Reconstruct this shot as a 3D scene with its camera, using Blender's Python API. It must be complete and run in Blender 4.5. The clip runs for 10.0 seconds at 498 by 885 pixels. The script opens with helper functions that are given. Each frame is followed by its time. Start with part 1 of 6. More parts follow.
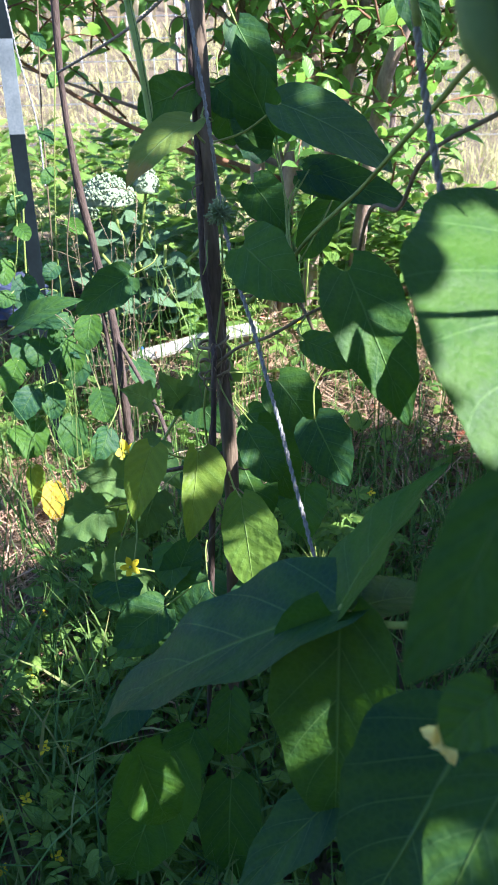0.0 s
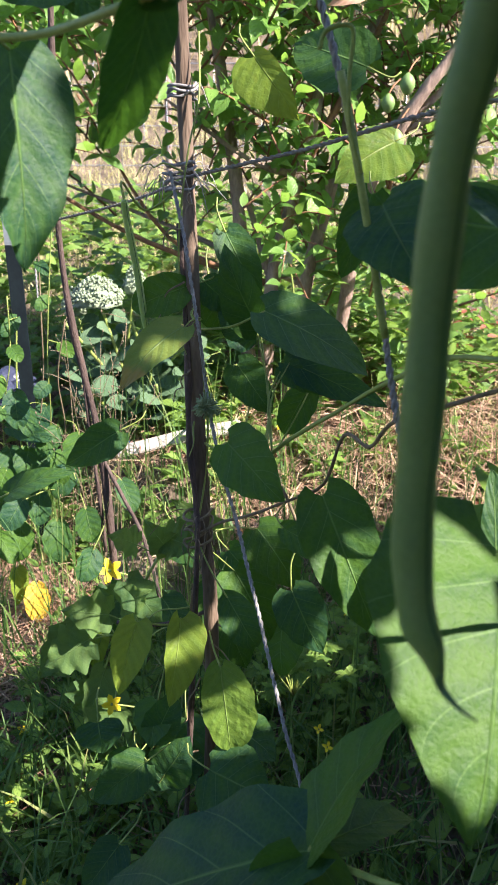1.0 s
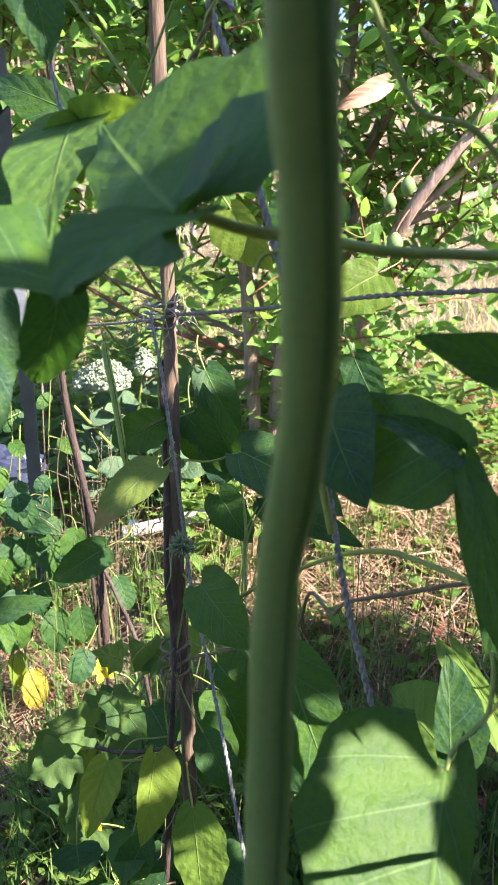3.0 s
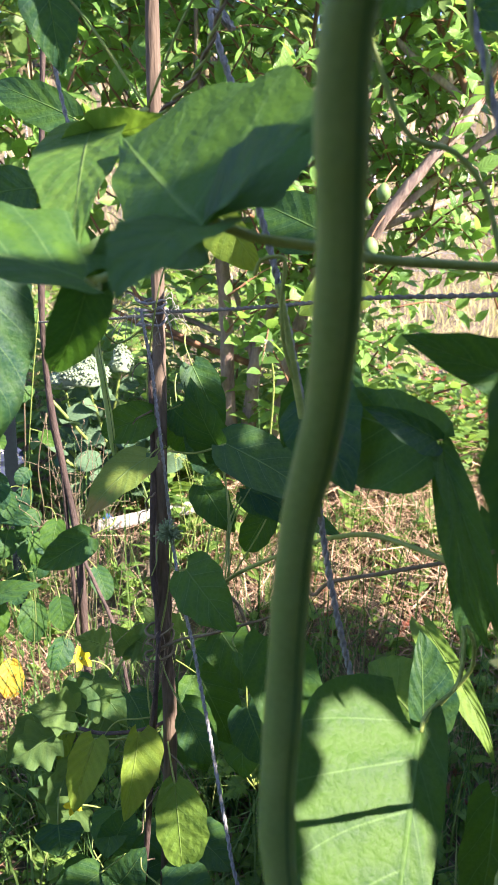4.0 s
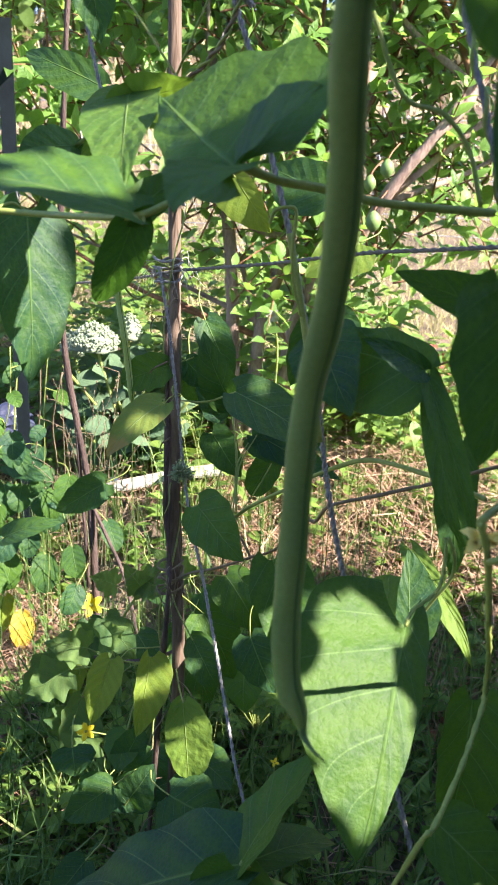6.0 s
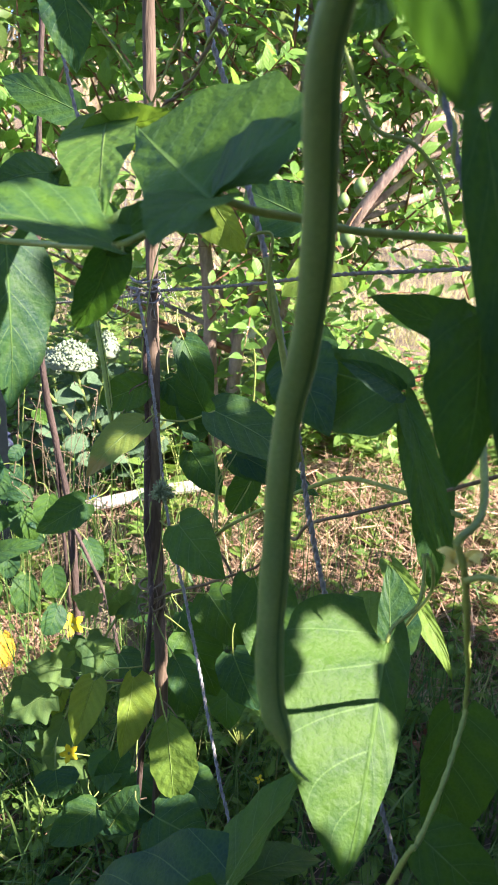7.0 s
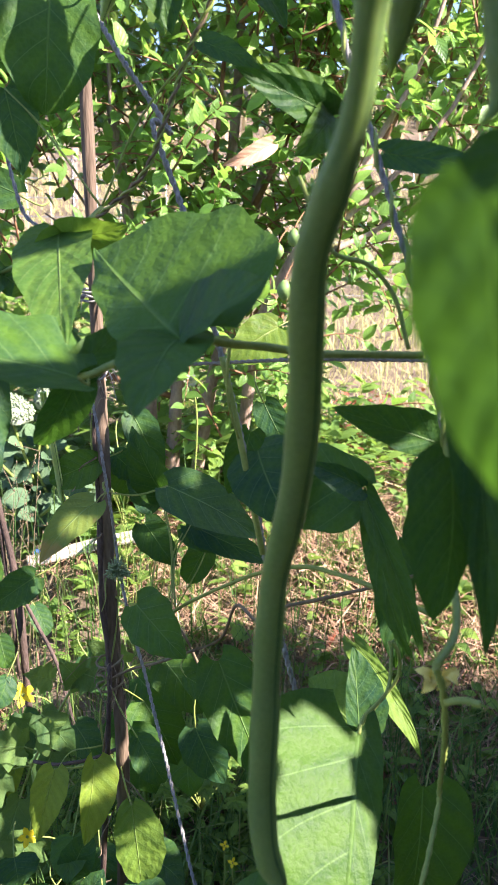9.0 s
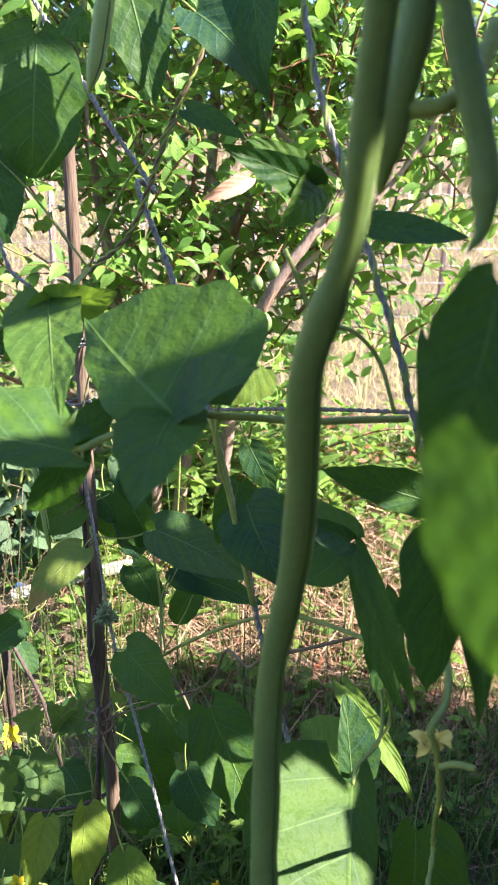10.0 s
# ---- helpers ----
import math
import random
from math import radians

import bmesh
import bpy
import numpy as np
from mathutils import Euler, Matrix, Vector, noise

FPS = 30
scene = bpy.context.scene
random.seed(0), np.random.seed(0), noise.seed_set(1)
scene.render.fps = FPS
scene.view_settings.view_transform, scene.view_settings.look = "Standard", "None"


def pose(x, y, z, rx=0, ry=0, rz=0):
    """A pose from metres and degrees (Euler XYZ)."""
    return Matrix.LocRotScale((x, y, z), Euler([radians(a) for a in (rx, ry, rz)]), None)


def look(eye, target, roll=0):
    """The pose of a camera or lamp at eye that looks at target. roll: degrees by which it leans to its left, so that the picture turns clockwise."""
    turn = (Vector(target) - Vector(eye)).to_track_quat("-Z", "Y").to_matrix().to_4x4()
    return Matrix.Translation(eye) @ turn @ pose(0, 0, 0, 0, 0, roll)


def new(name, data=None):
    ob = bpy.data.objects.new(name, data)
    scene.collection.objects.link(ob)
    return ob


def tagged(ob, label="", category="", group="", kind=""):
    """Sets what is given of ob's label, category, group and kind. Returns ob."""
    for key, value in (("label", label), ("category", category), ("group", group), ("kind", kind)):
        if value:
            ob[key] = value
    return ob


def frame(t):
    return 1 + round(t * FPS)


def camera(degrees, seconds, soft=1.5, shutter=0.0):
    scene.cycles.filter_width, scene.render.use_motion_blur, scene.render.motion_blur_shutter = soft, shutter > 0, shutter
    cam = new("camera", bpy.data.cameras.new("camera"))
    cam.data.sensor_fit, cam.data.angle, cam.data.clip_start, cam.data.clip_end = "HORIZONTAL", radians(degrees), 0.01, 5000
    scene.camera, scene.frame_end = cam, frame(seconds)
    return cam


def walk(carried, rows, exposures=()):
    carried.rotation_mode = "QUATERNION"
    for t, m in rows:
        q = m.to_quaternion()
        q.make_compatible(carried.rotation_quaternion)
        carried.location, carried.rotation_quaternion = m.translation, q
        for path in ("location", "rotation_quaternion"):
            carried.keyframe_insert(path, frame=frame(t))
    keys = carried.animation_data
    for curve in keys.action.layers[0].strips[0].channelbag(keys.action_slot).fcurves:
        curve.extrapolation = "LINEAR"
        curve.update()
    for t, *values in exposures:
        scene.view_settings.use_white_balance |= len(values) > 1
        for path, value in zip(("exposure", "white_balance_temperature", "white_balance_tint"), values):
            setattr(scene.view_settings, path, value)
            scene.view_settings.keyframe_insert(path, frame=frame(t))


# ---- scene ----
cam = camera(36.0, 10.0, soft=1.6)
PATH = [
    (0, (0.073, 0.085, 0.766), (-0.034, 1.889, -0.089), -1.6),
    (0.5, (0.071, 0.086, 0.857), (-0.022, 1.916, 0.056), -0.6),
    (1, (0.073, 0.097, 0.907), (0.017, 1.942, 0.137), 0.2),
    (1.5, (0.093, 0.11, 0.927), (0.014, 1.969, 0.195), -0.5),
    (2, (0.104, 0.117, 0.948), (-0.024, 1.983, 0.24), -0.6),
    (2.5, (0.116, 0.125, 0.97), (-0.055, 1.996, 0.282), -0.7),
    (3, (0.119, 0.13, 0.991), (-0.009, 2.012, 0.326), 0.2),
    (3.2, (0.123, 0.139, 0.993), (0.018, 2.024, 0.333), 0.0),
    (4.3, (0.101, 0.069, 0.997), (0.066, 1.953, 0.327), 2.2),
    (4.5, (0.101, 0.056, 0.993), (0.054, 1.938, 0.317), 2.2),
    (5, (0.1, 0.03, 0.983), (0.03, 1.902, 0.282), 2.2),
    (5.5, (0.1, 0.022, 0.983), (0.044, 1.888, 0.266), 2.7),
    (7, (0.099, 0.014, 0.991), (0.111, 1.898, 0.32), 2.6),
    (7.5, (0.097, 0.021, 0.998), (0.166, 1.904, 0.328), 2.6),
    (8, (0.091, 0.024, 1.004), (0.208, 1.903, 0.33), 2.8),
    (8.5, (0.083, 0.024, 1.022), (0.237, 1.908, 0.369), 2.4),
    (9, (0.079, 0.03, 1.041), (0.258, 1.927, 0.432), 1.7),
    (9.5, (0.083, 0.038, 1.055), (0.277, 1.937, 0.46), 1.1),
    (10, (0.072, 0.031, 1.069), (0.304, 1.935, 0.504), 1.1),
]
EXPOSURES = [(0, 2.18, 5350, 20), (0.5, 1.93, 5850, 20), (1.0, 1.97, 6050, 26), (2.0, 2.18, 6100, 28), (5.0, 2.3, 6150, 28), (10, 2.33, 6150, 28)]
walk(cam, [(t, look(eye, target, roll)) for t, eye, target, roll in PATH], EXPOSURES)
cam.data.dof.use_dof = True
cam.data.dof.focus_distance = 0.8
cam.data.dof.aperture_fstop = 24.0

# ---- light: summer sun from the right, clear sky ----
SUN_DIR = Vector((0.71, -0.30, 0.64)).normalized()
world = bpy.data.worlds.new("sky")
scene.world = world
world.use_nodes = True
wn = world.node_tree
sky = wn.nodes.new("ShaderNodeTexSky")
sky.sky_type = "NISHITA"
sky.sun_disc = False
sky.ozone_density = 4.0
sky.sun_elevation = math.asin(SUN_DIR.z)
sky.sun_rotation = math.atan2(SUN_DIR.x, SUN_DIR.y)
wn.nodes["Background"].inputs["Strength"].default_value = 0.084
wn.links.new(sky.outputs[0], wn.nodes["Background"].inputs["Color"])
sun = new("sun", bpy.data.lights.new("sun", "SUN"))
sun.data.energy = 5.0
sun.data.angle = radians(0.55)
sun.data.color = (1.0, 0.91, 0.74)
sun.matrix_world = look(SUN_DIR * 10, (0, 0, 0))

# ---- materials ----
def material(name):
    m = bpy.data.materials.new(name)
    m.use_nodes = True
    return m, m.node_tree.nodes, m.node_tree.links, m.node_tree.nodes["Principled BSDF"]


def node(nt, kind, **values):
    n = nt.new(kind)
    for key, value in values.items():
        if key in n.inputs:
            n.inputs[key].default_value = value
    return n


def math_node(nt, lk, op, a, b=None, clamp=False):
    n = nt.new("ShaderNodeMath")
    n.operation, n.use_clamp = op, clamp
    for i, v in enumerate((a, b)):
        if v is None:
            continue
        if isinstance(v, (int, float)):
            n.inputs[i].default_value = v
        else:
            lk.new(v, n.inputs[i])
    return n.outputs[0]


def ramp(nt, lk, fac, stops):
    n = nt.new("ShaderNodeValToRGB")
    while len(n.color_ramp.elements) < len(stops):
        n.color_ramp.elements.new(0.5)
    for e, (p, c) in zip(n.color_ramp.elements, stops):
        e.position, e.color = p, (*c, 1)
    lk.new(fac, n.inputs[0])
    return n.outputs[0]


def mix(nt, lk, fac, a, b, mode="MIX"):
    n = nt.new("ShaderNodeMixRGB")
    n.blend_type = mode
    for i, v in enumerate((fac, a, b)):
        if isinstance(v, (int, float)):
            n.inputs[i].default_value = v
        elif isinstance(v, tuple):
            n.inputs[i].default_value = (*v, 1)
        else:
            lk.new(v, n.inputs[i])
    return n.outputs[0]


def noise_tex(nt, lk, scale, detail=3.0, rough=0.55, coord="Object"):
    c = nt.new("ShaderNodeTexCoord")
    n = nt.new("ShaderNodeTexNoise")
    n.inputs["Scale"].default_value, n.inputs["Detail"].default_value = scale, detail
    n.inputs["Roughness"].default_value = rough
    lk.new(c.outputs[coord], n.inputs["Vector"])
    return n.outputs["Fac"]


def leaf_material(name, lo, hi, through_colour, vein, rough=0.42, trans=0.38, spots=None, island=False, ribs=6.0, spot_amount=0.6, tip=None, quilt_tone=0.5, blister=0.0, gloss=0.14):
    """Leaf blade: mottled green, pale midrib and side veins by the blade's own UV, light shining through."""
    m, nt, lk, bsdf = material(name)
    uv = nt.new("ShaderNodeUVMap")
    sep = nt.new("ShaderNodeSeparateXYZ")
    lk.new(uv.outputs[0], sep.inputs[0])
    u, v = sep.outputs[0], sep.outputs[1]
    av = math_node(nt, lk, "ABSOLUTE", math_node(nt, lk, "SUBTRACT", v, 0.5))
    mid = math_node(nt, lk, "SUBTRACT", 1.0, math_node(nt, lk, "DIVIDE", av, math_node(nt, lk, "SUBTRACT", 0.024, math_node(nt, lk, "MULTIPLY", u, 0.014))), True)
    # side veins slant towards the tip and fade to the margin
    slant = math_node(nt, lk, "SUBTRACT", u, math_node(nt, lk, "MULTIPLY", av, 0.62))
    wave = math_node(nt, lk, "FRACT", math_node(nt, lk, "MULTIPLY", math_node(nt, lk, "ADD", slant, 1.0), ribs))
    off = math_node(nt, lk, "ABSOLUTE", math_node(nt, lk, "SUBTRACT", wave, 0.5))
    side = math_node(nt, lk, "MULTIPLY", math_node(nt, lk, "SUBTRACT", 1.0, math_node(nt, lk, "DIVIDE", off, math_node(nt, lk, "SUBTRACT", 0.040, math_node(nt, lk, "MULTIPLY", av, 0.05))), True), 0.75)
    veins = math_node(nt, lk, "MAXIMUM", mid, side)
    # the fine net between the side veins
    tc = nt.new("ShaderNodeTexCoord")
    vo = nt.new("ShaderNodeTexVoronoi")
    vo.feature = "DISTANCE_TO_EDGE"
    vo.inputs["Scale"].default_value = 210.0
    lk.new(tc.outputs["Object"], vo.inputs["Vector"])
    net = math_node(nt, lk, "MULTIPLY", vo.outputs["Distance"], 2.2, True)
    big, fine = noise_tex(nt, lk, 38.0, 4.0), noise_tex(nt, lk, 420.0, 3.0)
    tone = math_node(nt, lk, "ADD", math_node(nt, lk, "MULTIPLY", big, 0.75), math_node(nt, lk, "MULTIPLY", fine, 0.35))
    if island:
        g = nt.new("ShaderNodeNewGeometry")
        rnd = g.outputs["Random Per Island"]
    else:
        o = nt.new("ShaderNodeObjectInfo")
        rnd = o.outputs["Random"]
    tone = math_node(nt, lk, "ADD", tone, math_node(nt, lk, "MULTIPLY", math_node(nt, lk, "SUBTRACT", rnd, 0.5), 0.55), True)
    tone = math_node(nt, lk, "ADD", tone, math_node(nt, lk, "MULTIPLY", math_node(nt, lk, "SUBTRACT", off, 0.25), quilt_tone), True)
    base = ramp(nt, lk, tone, [(0.2, lo), (0.85, hi)])
    if spots:
        sp = ramp(nt, lk, noise_tex(nt, lk, 60.0, 5.0, 0.65), [(0.56, (0, 0, 0)), (0.66, (1, 1, 1))])
        base = mix(nt, lk, math_node(nt, lk, "MULTIPLY", sp, spot_amount), base, spots)
    if tip:
        far = math_node(nt, lk, "ADD", u, math_node(nt, lk, "MULTIPLY", big, 0.5))
        base = mix(nt, lk, ramp(nt, lk, far, [(0.93, (0, 0, 0)), (1.0, (1, 1, 1))]), base, tip)
    base = mix(nt, lk, math_node(nt, lk, "MULTIPLY", math_node(nt, lk, "SUBTRACT", 0.5, net, True), 0.2), base, vein)
    col = mix(nt, lk, math_node(nt, lk, "MULTIPLY", veins, 0.8), base, vein)
    lk.new(col, bsdf.inputs["Base Color"])
    rr = math_node(nt, lk, "ADD", math_node(nt, lk, "MULTIPLY", fine, 0.25), rough - 0.12)
    lk.new(rr, bsdf.inputs["Roughness"])
    bsdf.inputs["Specular IOR Level"].default_value = gloss
    # relief: veins sunk, blade quilted between them
    quilt = math_node(nt, lk, "MULTIPLY", math_node(nt, lk, "SUBTRACT", 0.5, off), -0.35)
    h = math_node(nt, lk, "ADD", quilt, math_node(nt, lk, "MULTIPLY", fine, 0.2))
    h = math_node(nt, lk, "ADD", h, math_node(nt, lk, "MULTIPLY", net, 0.05))
    h = math_node(nt, lk, "SUBTRACT", h, math_node(nt, lk, "MULTIPLY", mid, 0.3))
    if blister:
        # the blade swells a little between the small veins
        bl = nt.new("ShaderNodeTexVoronoi")
        bl.feature = "SMOOTH_F1"
        bl.inputs["Scale"].default_value = 150.0
        lk.new(tc.outputs["Object"], bl.inputs["Vector"])
        h = math_node(nt, lk, "SUBTRACT", h, math_node(nt, lk, "MULTIPLY", bl.outputs["Distance"], blister))
    b = node(nt, "ShaderNodeBump", Strength=0.8, Distance=0.003)
    lk.new(h, b.inputs["Height"])
    lk.new(b.outputs[0], bsdf.inputs["Normal"])
    tr = nt.new("ShaderNodeBsdfTranslucent")
    lk.new(mix(nt, lk, 0.8, col, through_colour), tr.inputs["Color"])
    lk.new(b.outputs[0], tr.inputs["Normal"])
    mx = nt.new("ShaderNodeMixShader")
    mx.inputs[0].default_value = trans
    lk.new(bsdf.outputs[0], mx.inputs[1])
    lk.new(tr.outputs[0], mx.inputs[2])
    lk.new(mx.outputs[0], nt["Material Output"].inputs[0])
    return m


def rough_material(name, lo, hi, scale, rough=0.8, bump=0.4, dist=0.003, stretch=None, metal=0.0, spec=0.3, fine_scale=None, island=False):
    """Mottled opaque surface with grain at two scales; stretch squeezes the grain along z."""
    m, nt, lk, bsdf = material(name)
    c = nt.new("ShaderNodeTexCoord")
    mp = nt.new("ShaderNodeMapping")
    mp.inputs["Scale"].default_value = stretch or (1, 1, 1)
    lk.new(c.outputs["Object"], mp.inputs[0])
    outs = []
    for s, d in ((scale, 4.0), (fine_scale or scale * 7, 3.0)):
        n = nt.new("ShaderNodeTexNoise")
        n.inputs["Scale"].default_value, n.inputs["Detail"].default_value = s, d
        lk.new(mp.outputs[0], n.inputs["Vector"])
        outs.append(n.outputs["Fac"])
    tone = math_node(nt, lk, "ADD", math_node(nt, lk, "MULTIPLY", outs[0], 0.6), math_node(nt, lk, "MULTIPLY", outs[1], 0.4))
    if island:
        g = nt.new("ShaderNodeNewGeometry")
        tone = math_node(nt, lk, "ADD", math_node(nt, lk, "MULTIPLY", tone, 0.5), math_node(nt, lk, "MULTIPLY", g.outputs["Random Per Island"], 0.5))
    lk.new(ramp(nt, lk, tone, [(0.3, lo), (0.7, hi)]), bsdf.inputs["Base Color"])
    bsdf.inputs["Roughness"].default_value = rough
    bsdf.inputs["Metallic"].default_value = metal
    bsdf.inputs["Specular IOR Level"].default_value = spec
    b = node(nt, "ShaderNodeBump", Strength=bump, Distance=dist)
    lk.new(tone, b.inputs["Height"])
    lk.new(b.outputs[0], bsdf.inputs["Normal"])
    return m


def blade_material(name, stops, trans=0.35, rough=0.55):
    """Thin blades and straws: a colour of their own for each, light shining through."""
    m, nt, lk, bsdf = material(name)
    g = nt.new("ShaderNodeNewGeometry")
    n = noise_tex(nt, lk, 9.0, 2.0)
    f = math_node(nt, lk, "ADD", math_node(nt, lk, "MULTIPLY", g.outputs["Random Per Island"], 0.7), math_node(nt, lk, "MULTIPLY", n, 0.3))
    col = ramp(nt, lk, f, stops)
    lk.new(col, bsdf.inputs["Base Color"])
    bsdf.inputs["Roughness"].default_value = rough
    bsdf.inputs["Specular IOR Level"].default_value = 0.3
    tr = nt.new("ShaderNodeBsdfTranslucent")
    lk.new(col, tr.inputs["Color"])
    mx = nt.new("ShaderNodeMixShader")
    mx.inputs[0].default_value = trans
    lk.new(bsdf.outputs[0], mx.inputs[1])
    lk.new(tr.outputs[0], mx.inputs[2])
    lk.new(mx.outputs[0], nt["Material Output"].inputs[0])
    return m


BEAN_LEAF = leaf_material("bean_leaf", (0.012, 0.048, 0.030), (0.050, 0.116, 0.013), (0.13, 0.35, 0.02), (0.13, 0.23, 0.065), rough=0.52, trans=0.21, ribs=5.0, blister=0.32, gloss=0.14)
# lighter, yellower bean leaf: the brightness of sunlit leaves put into the colour
SUNLIT_LEAF = leaf_material("sunlit_bean_leaf", (0.045, 0.115, 0.022), (0.12, 0.21, 0.030), (0.26, 0.46, 0.03), (0.21, 0.30, 0.09), rough=0.55, trans=0.3, ribs=6.0, blister=0.65)
OLD_LEAF = leaf_material("ageing_bean_leaf", (0.055, 0.115, 0.018), (0.19, 0.28, 0.035), (0.40, 0.52, 0.03), (0.24, 0.32, 0.08), spots=(0.22, 0.16, 0.04), spot_amount=0.2, blister=0.28)
SPOTTED_LEAF = leaf_material("spotted_bean_leaf", (0.07, 0.13, 0.03), (0.17, 0.23, 0.045), (0.3, 0.46, 0.06), (0.2, 0.33, 0.12), spots=(0.20, 0.15, 0.06), spot_amount=0.5, tip=(0.30, 0.18, 0.06))
DRY_LEAF = leaf_material("dry_leaf", (0.40, 0.20, 0.12), (0.66, 0.42, 0.28), (0.7, 0.4, 0.2), (0.5, 0.3, 0.2), trans=0.2)
DEAD_LEAF = leaf_material("dead_red_leaf", (0.16, 0.05, 0.03), (0.42, 0.15, 0.09), (0.5, 0.2, 0.08), (0.3, 0.14, 0.08), trans=0.2, island=True)
YELLOW_LEAF = leaf_material("yellowed_leaf", (0.52, 0.34, 0.03), (0.85, 0.60, 0.08), (0.8, 0.5, 0.05), (0.62, 0.46, 0.08), spots=(0.55, 0.25, 0.04), spot_amount=0.4)
LOBED_LEAF = leaf_material("cucumber_leaf", (0.035, 0.092, 0.032), (0.10, 0.175, 0.045), (0.25, 0.38, 0.055), (0.15, 0.24, 0.09), rough=0.62, ribs=5.0)
BUSH_LEAF = leaf_material("bush_leaf", (0.045, 0.125, 0.025), (0.20, 0.37, 0.075), (0.32, 0.58, 0.075), (0.2, 0.3, 0.1), rough=0.36, trans=0.45, island=True, quilt_tone=0.12, gloss=0.3)
SEDUM_LEAF = leaf_material("stonecrop_leaf", (0.045, 0.095, 0.05), (0.10, 0.165, 0.085), (0.14, 0.26, 0.08), (0.12, 0.19, 0.11), rough=0.75, trans=0.15)
WEED_LEAF = leaf_material("weed_leaf", (0.05, 0.12, 0.03), (0.19, 0.30, 0.055), (0.3, 0.5, 0.06), (0.18, 0.3, 0.1), island=True, trans=0.35, quilt_tone=0.15)
POD = rough_material("bean_pod_skin", (0.092, 0.158, 0.040), (0.155, 0.232, 0.068), 26.0, 0.5, 0.12, 0.0008, spec=0.3, fine_scale=500.0)
PALE_POD = rough_material("pale_pod_skin", (0.20, 0.29, 0.09), (0.30, 0.40, 0.13), 26.0, 0.5, 0.12, 0.0008, spec=0.3, fine_scale=500.0)
for skin in (POD, PALE_POD):
    skin.node_tree.nodes["Principled BSDF"].inputs["Subsurface Weight"].default_value = 0.8
    skin.node_tree.nodes["Principled BSDF"].inputs["Subsurface Scale"].default_value = 0.008
    skin.node_tree.nodes["Principled BSDF"].inputs["Subsurface Radius"].default_value = (1.0, 1.0, 0.45)
SEAM = rough_material("bean_pod_seam", (0.035, 0.08, 0.025), (0.055, 0.115, 0.035), 40.0, 0.6, 0.2, 0.001)
FUZZ = rough_material("fuzzy_green_bristle", (0.13, 0.19, 0.09), (0.27, 0.34, 0.18), 120.0, 0.8, 0.2, 0.001)
STALK = rough_material("green_stalk", (0.15, 0.21, 0.045), (0.29, 0.35, 0.085), 60.0, 0.5, 0.25, 0.001)
OLD_STEM = rough_material("withered_stem", (0.10, 0.075, 0.045), (0.24, 0.19, 0.11), 90.0, 0.8, 0.5, 0.0015)
TWINE = rough_material("grey_twine", (0.12, 0.12, 0.115), (0.33, 0.325, 0.31), 300.0, 0.8, 0.6, 0.0012)
FRAY = rough_material("frayed_fibre", (0.24, 0.23, 0.19), (0.42, 0.40, 0.35), 200.0, 0.85, 0.4, 0.001)
JUTE = rough_material("weathered_cord", (0.11, 0.10, 0.08), (0.27, 0.245, 0.20), 300.0, 0.85, 0.6, 0.0012)
POLE_WOOD = rough_material("weathered_pole_wood", (0.040, 0.024, 0.014), (0.235, 0.178, 0.122), 34.0, 0.85, 1.0, 0.005, stretch=(1, 1, 0.08))
BARK = rough_material("dark_twig_bark", (0.024, 0.016, 0.013), (0.12, 0.085, 0.068), 60.0, 0.8, 1.0, 0.005, stretch=(1, 1, 0.3))
TRUNK_BARK = rough_material("bush_bark", (0.13, 0.09, 0.07), (0.42, 0.31, 0.24), 25.0, 0.85, 0.9, 0.006, stretch=(1, 1, 0.35))
TWIG_BARK = rough_material("red_twig_bark", (0.12, 0.06, 0.035), (0.30, 0.15, 0.07), 40.0, 0.7, 0.4, 0.002)
POST_PAINT = rough_material("green_post_paint", (0.003, 0.006, 0.008), (0.008, 0.015, 0.017), 20.0, 0.7, 0.2, 0.001, spec=0.15)
POST_WHITE = rough_material("white_post_paint", (0.10, 0.12, 0.13), (0.2, 0.23, 0.24), 35.0, 0.55, 0.25, 0.001)
BOARD = rough_material("bleached_board", (0.26, 0.235, 0.20), (0.46, 0.43, 0.38), 18.0, 0.85, 0.6, 0.003, stretch=(0.1, 1, 1))
PLASTIC = rough_material("blue_grey_plastic", (0.02, 0.025, 0.05), (0.05, 0.06, 0.10), 14.0, 0.35, 0.3, 0.004)
BLUE_CAP = rough_material("blue_plastic", (0.03, 0.10, 0.32), (0.06, 0.18, 0.45), 40.0, 0.4, 0.1, 0.001)
WIRE = rough_material("galvanised_wire", (0.32, 0.33, 0.34), (0.5, 0.51, 0.52), 80.0, 0.45, 0.2, 0.001, metal=0.8)
SOIL = rough_material("dry_soil", (0.055, 0.042, 0.03), (0.20, 0.155, 0.105), 7.0, 0.95, 0.9, 0.02, fine_scale=90.0)
PETAL = blade_material("yellow_petal", [(0.0, (0.75, 0.52, 0.01)), (1.0, (0.9, 0.75, 0.03))], 0.4)
WHITE_FLORET = rough_material("white_green_floret", (0.15, 0.21, 0.12), (0.33, 0.39, 0.27), 200.0, 0.7, 0.5, 0.002)
FRUIT = rough_material("green_fruit_skin", (0.10, 0.20, 0.06), (0.20, 0.30, 0.09), 30.0, 0.5, 0.1, 0.001)
BLOSSOM = rough_material("white_blossom", (0.28, 0.27, 0.21), (0.40, 0.39, 0.32), 90.0, 0.7, 0.3, 0.001)
BUD = rough_material("pale_yellow_bud", (0.78, 0.58, 0.10), (0.90, 0.74, 0.22), 200.0, 0.6, 0.3, 0.001)
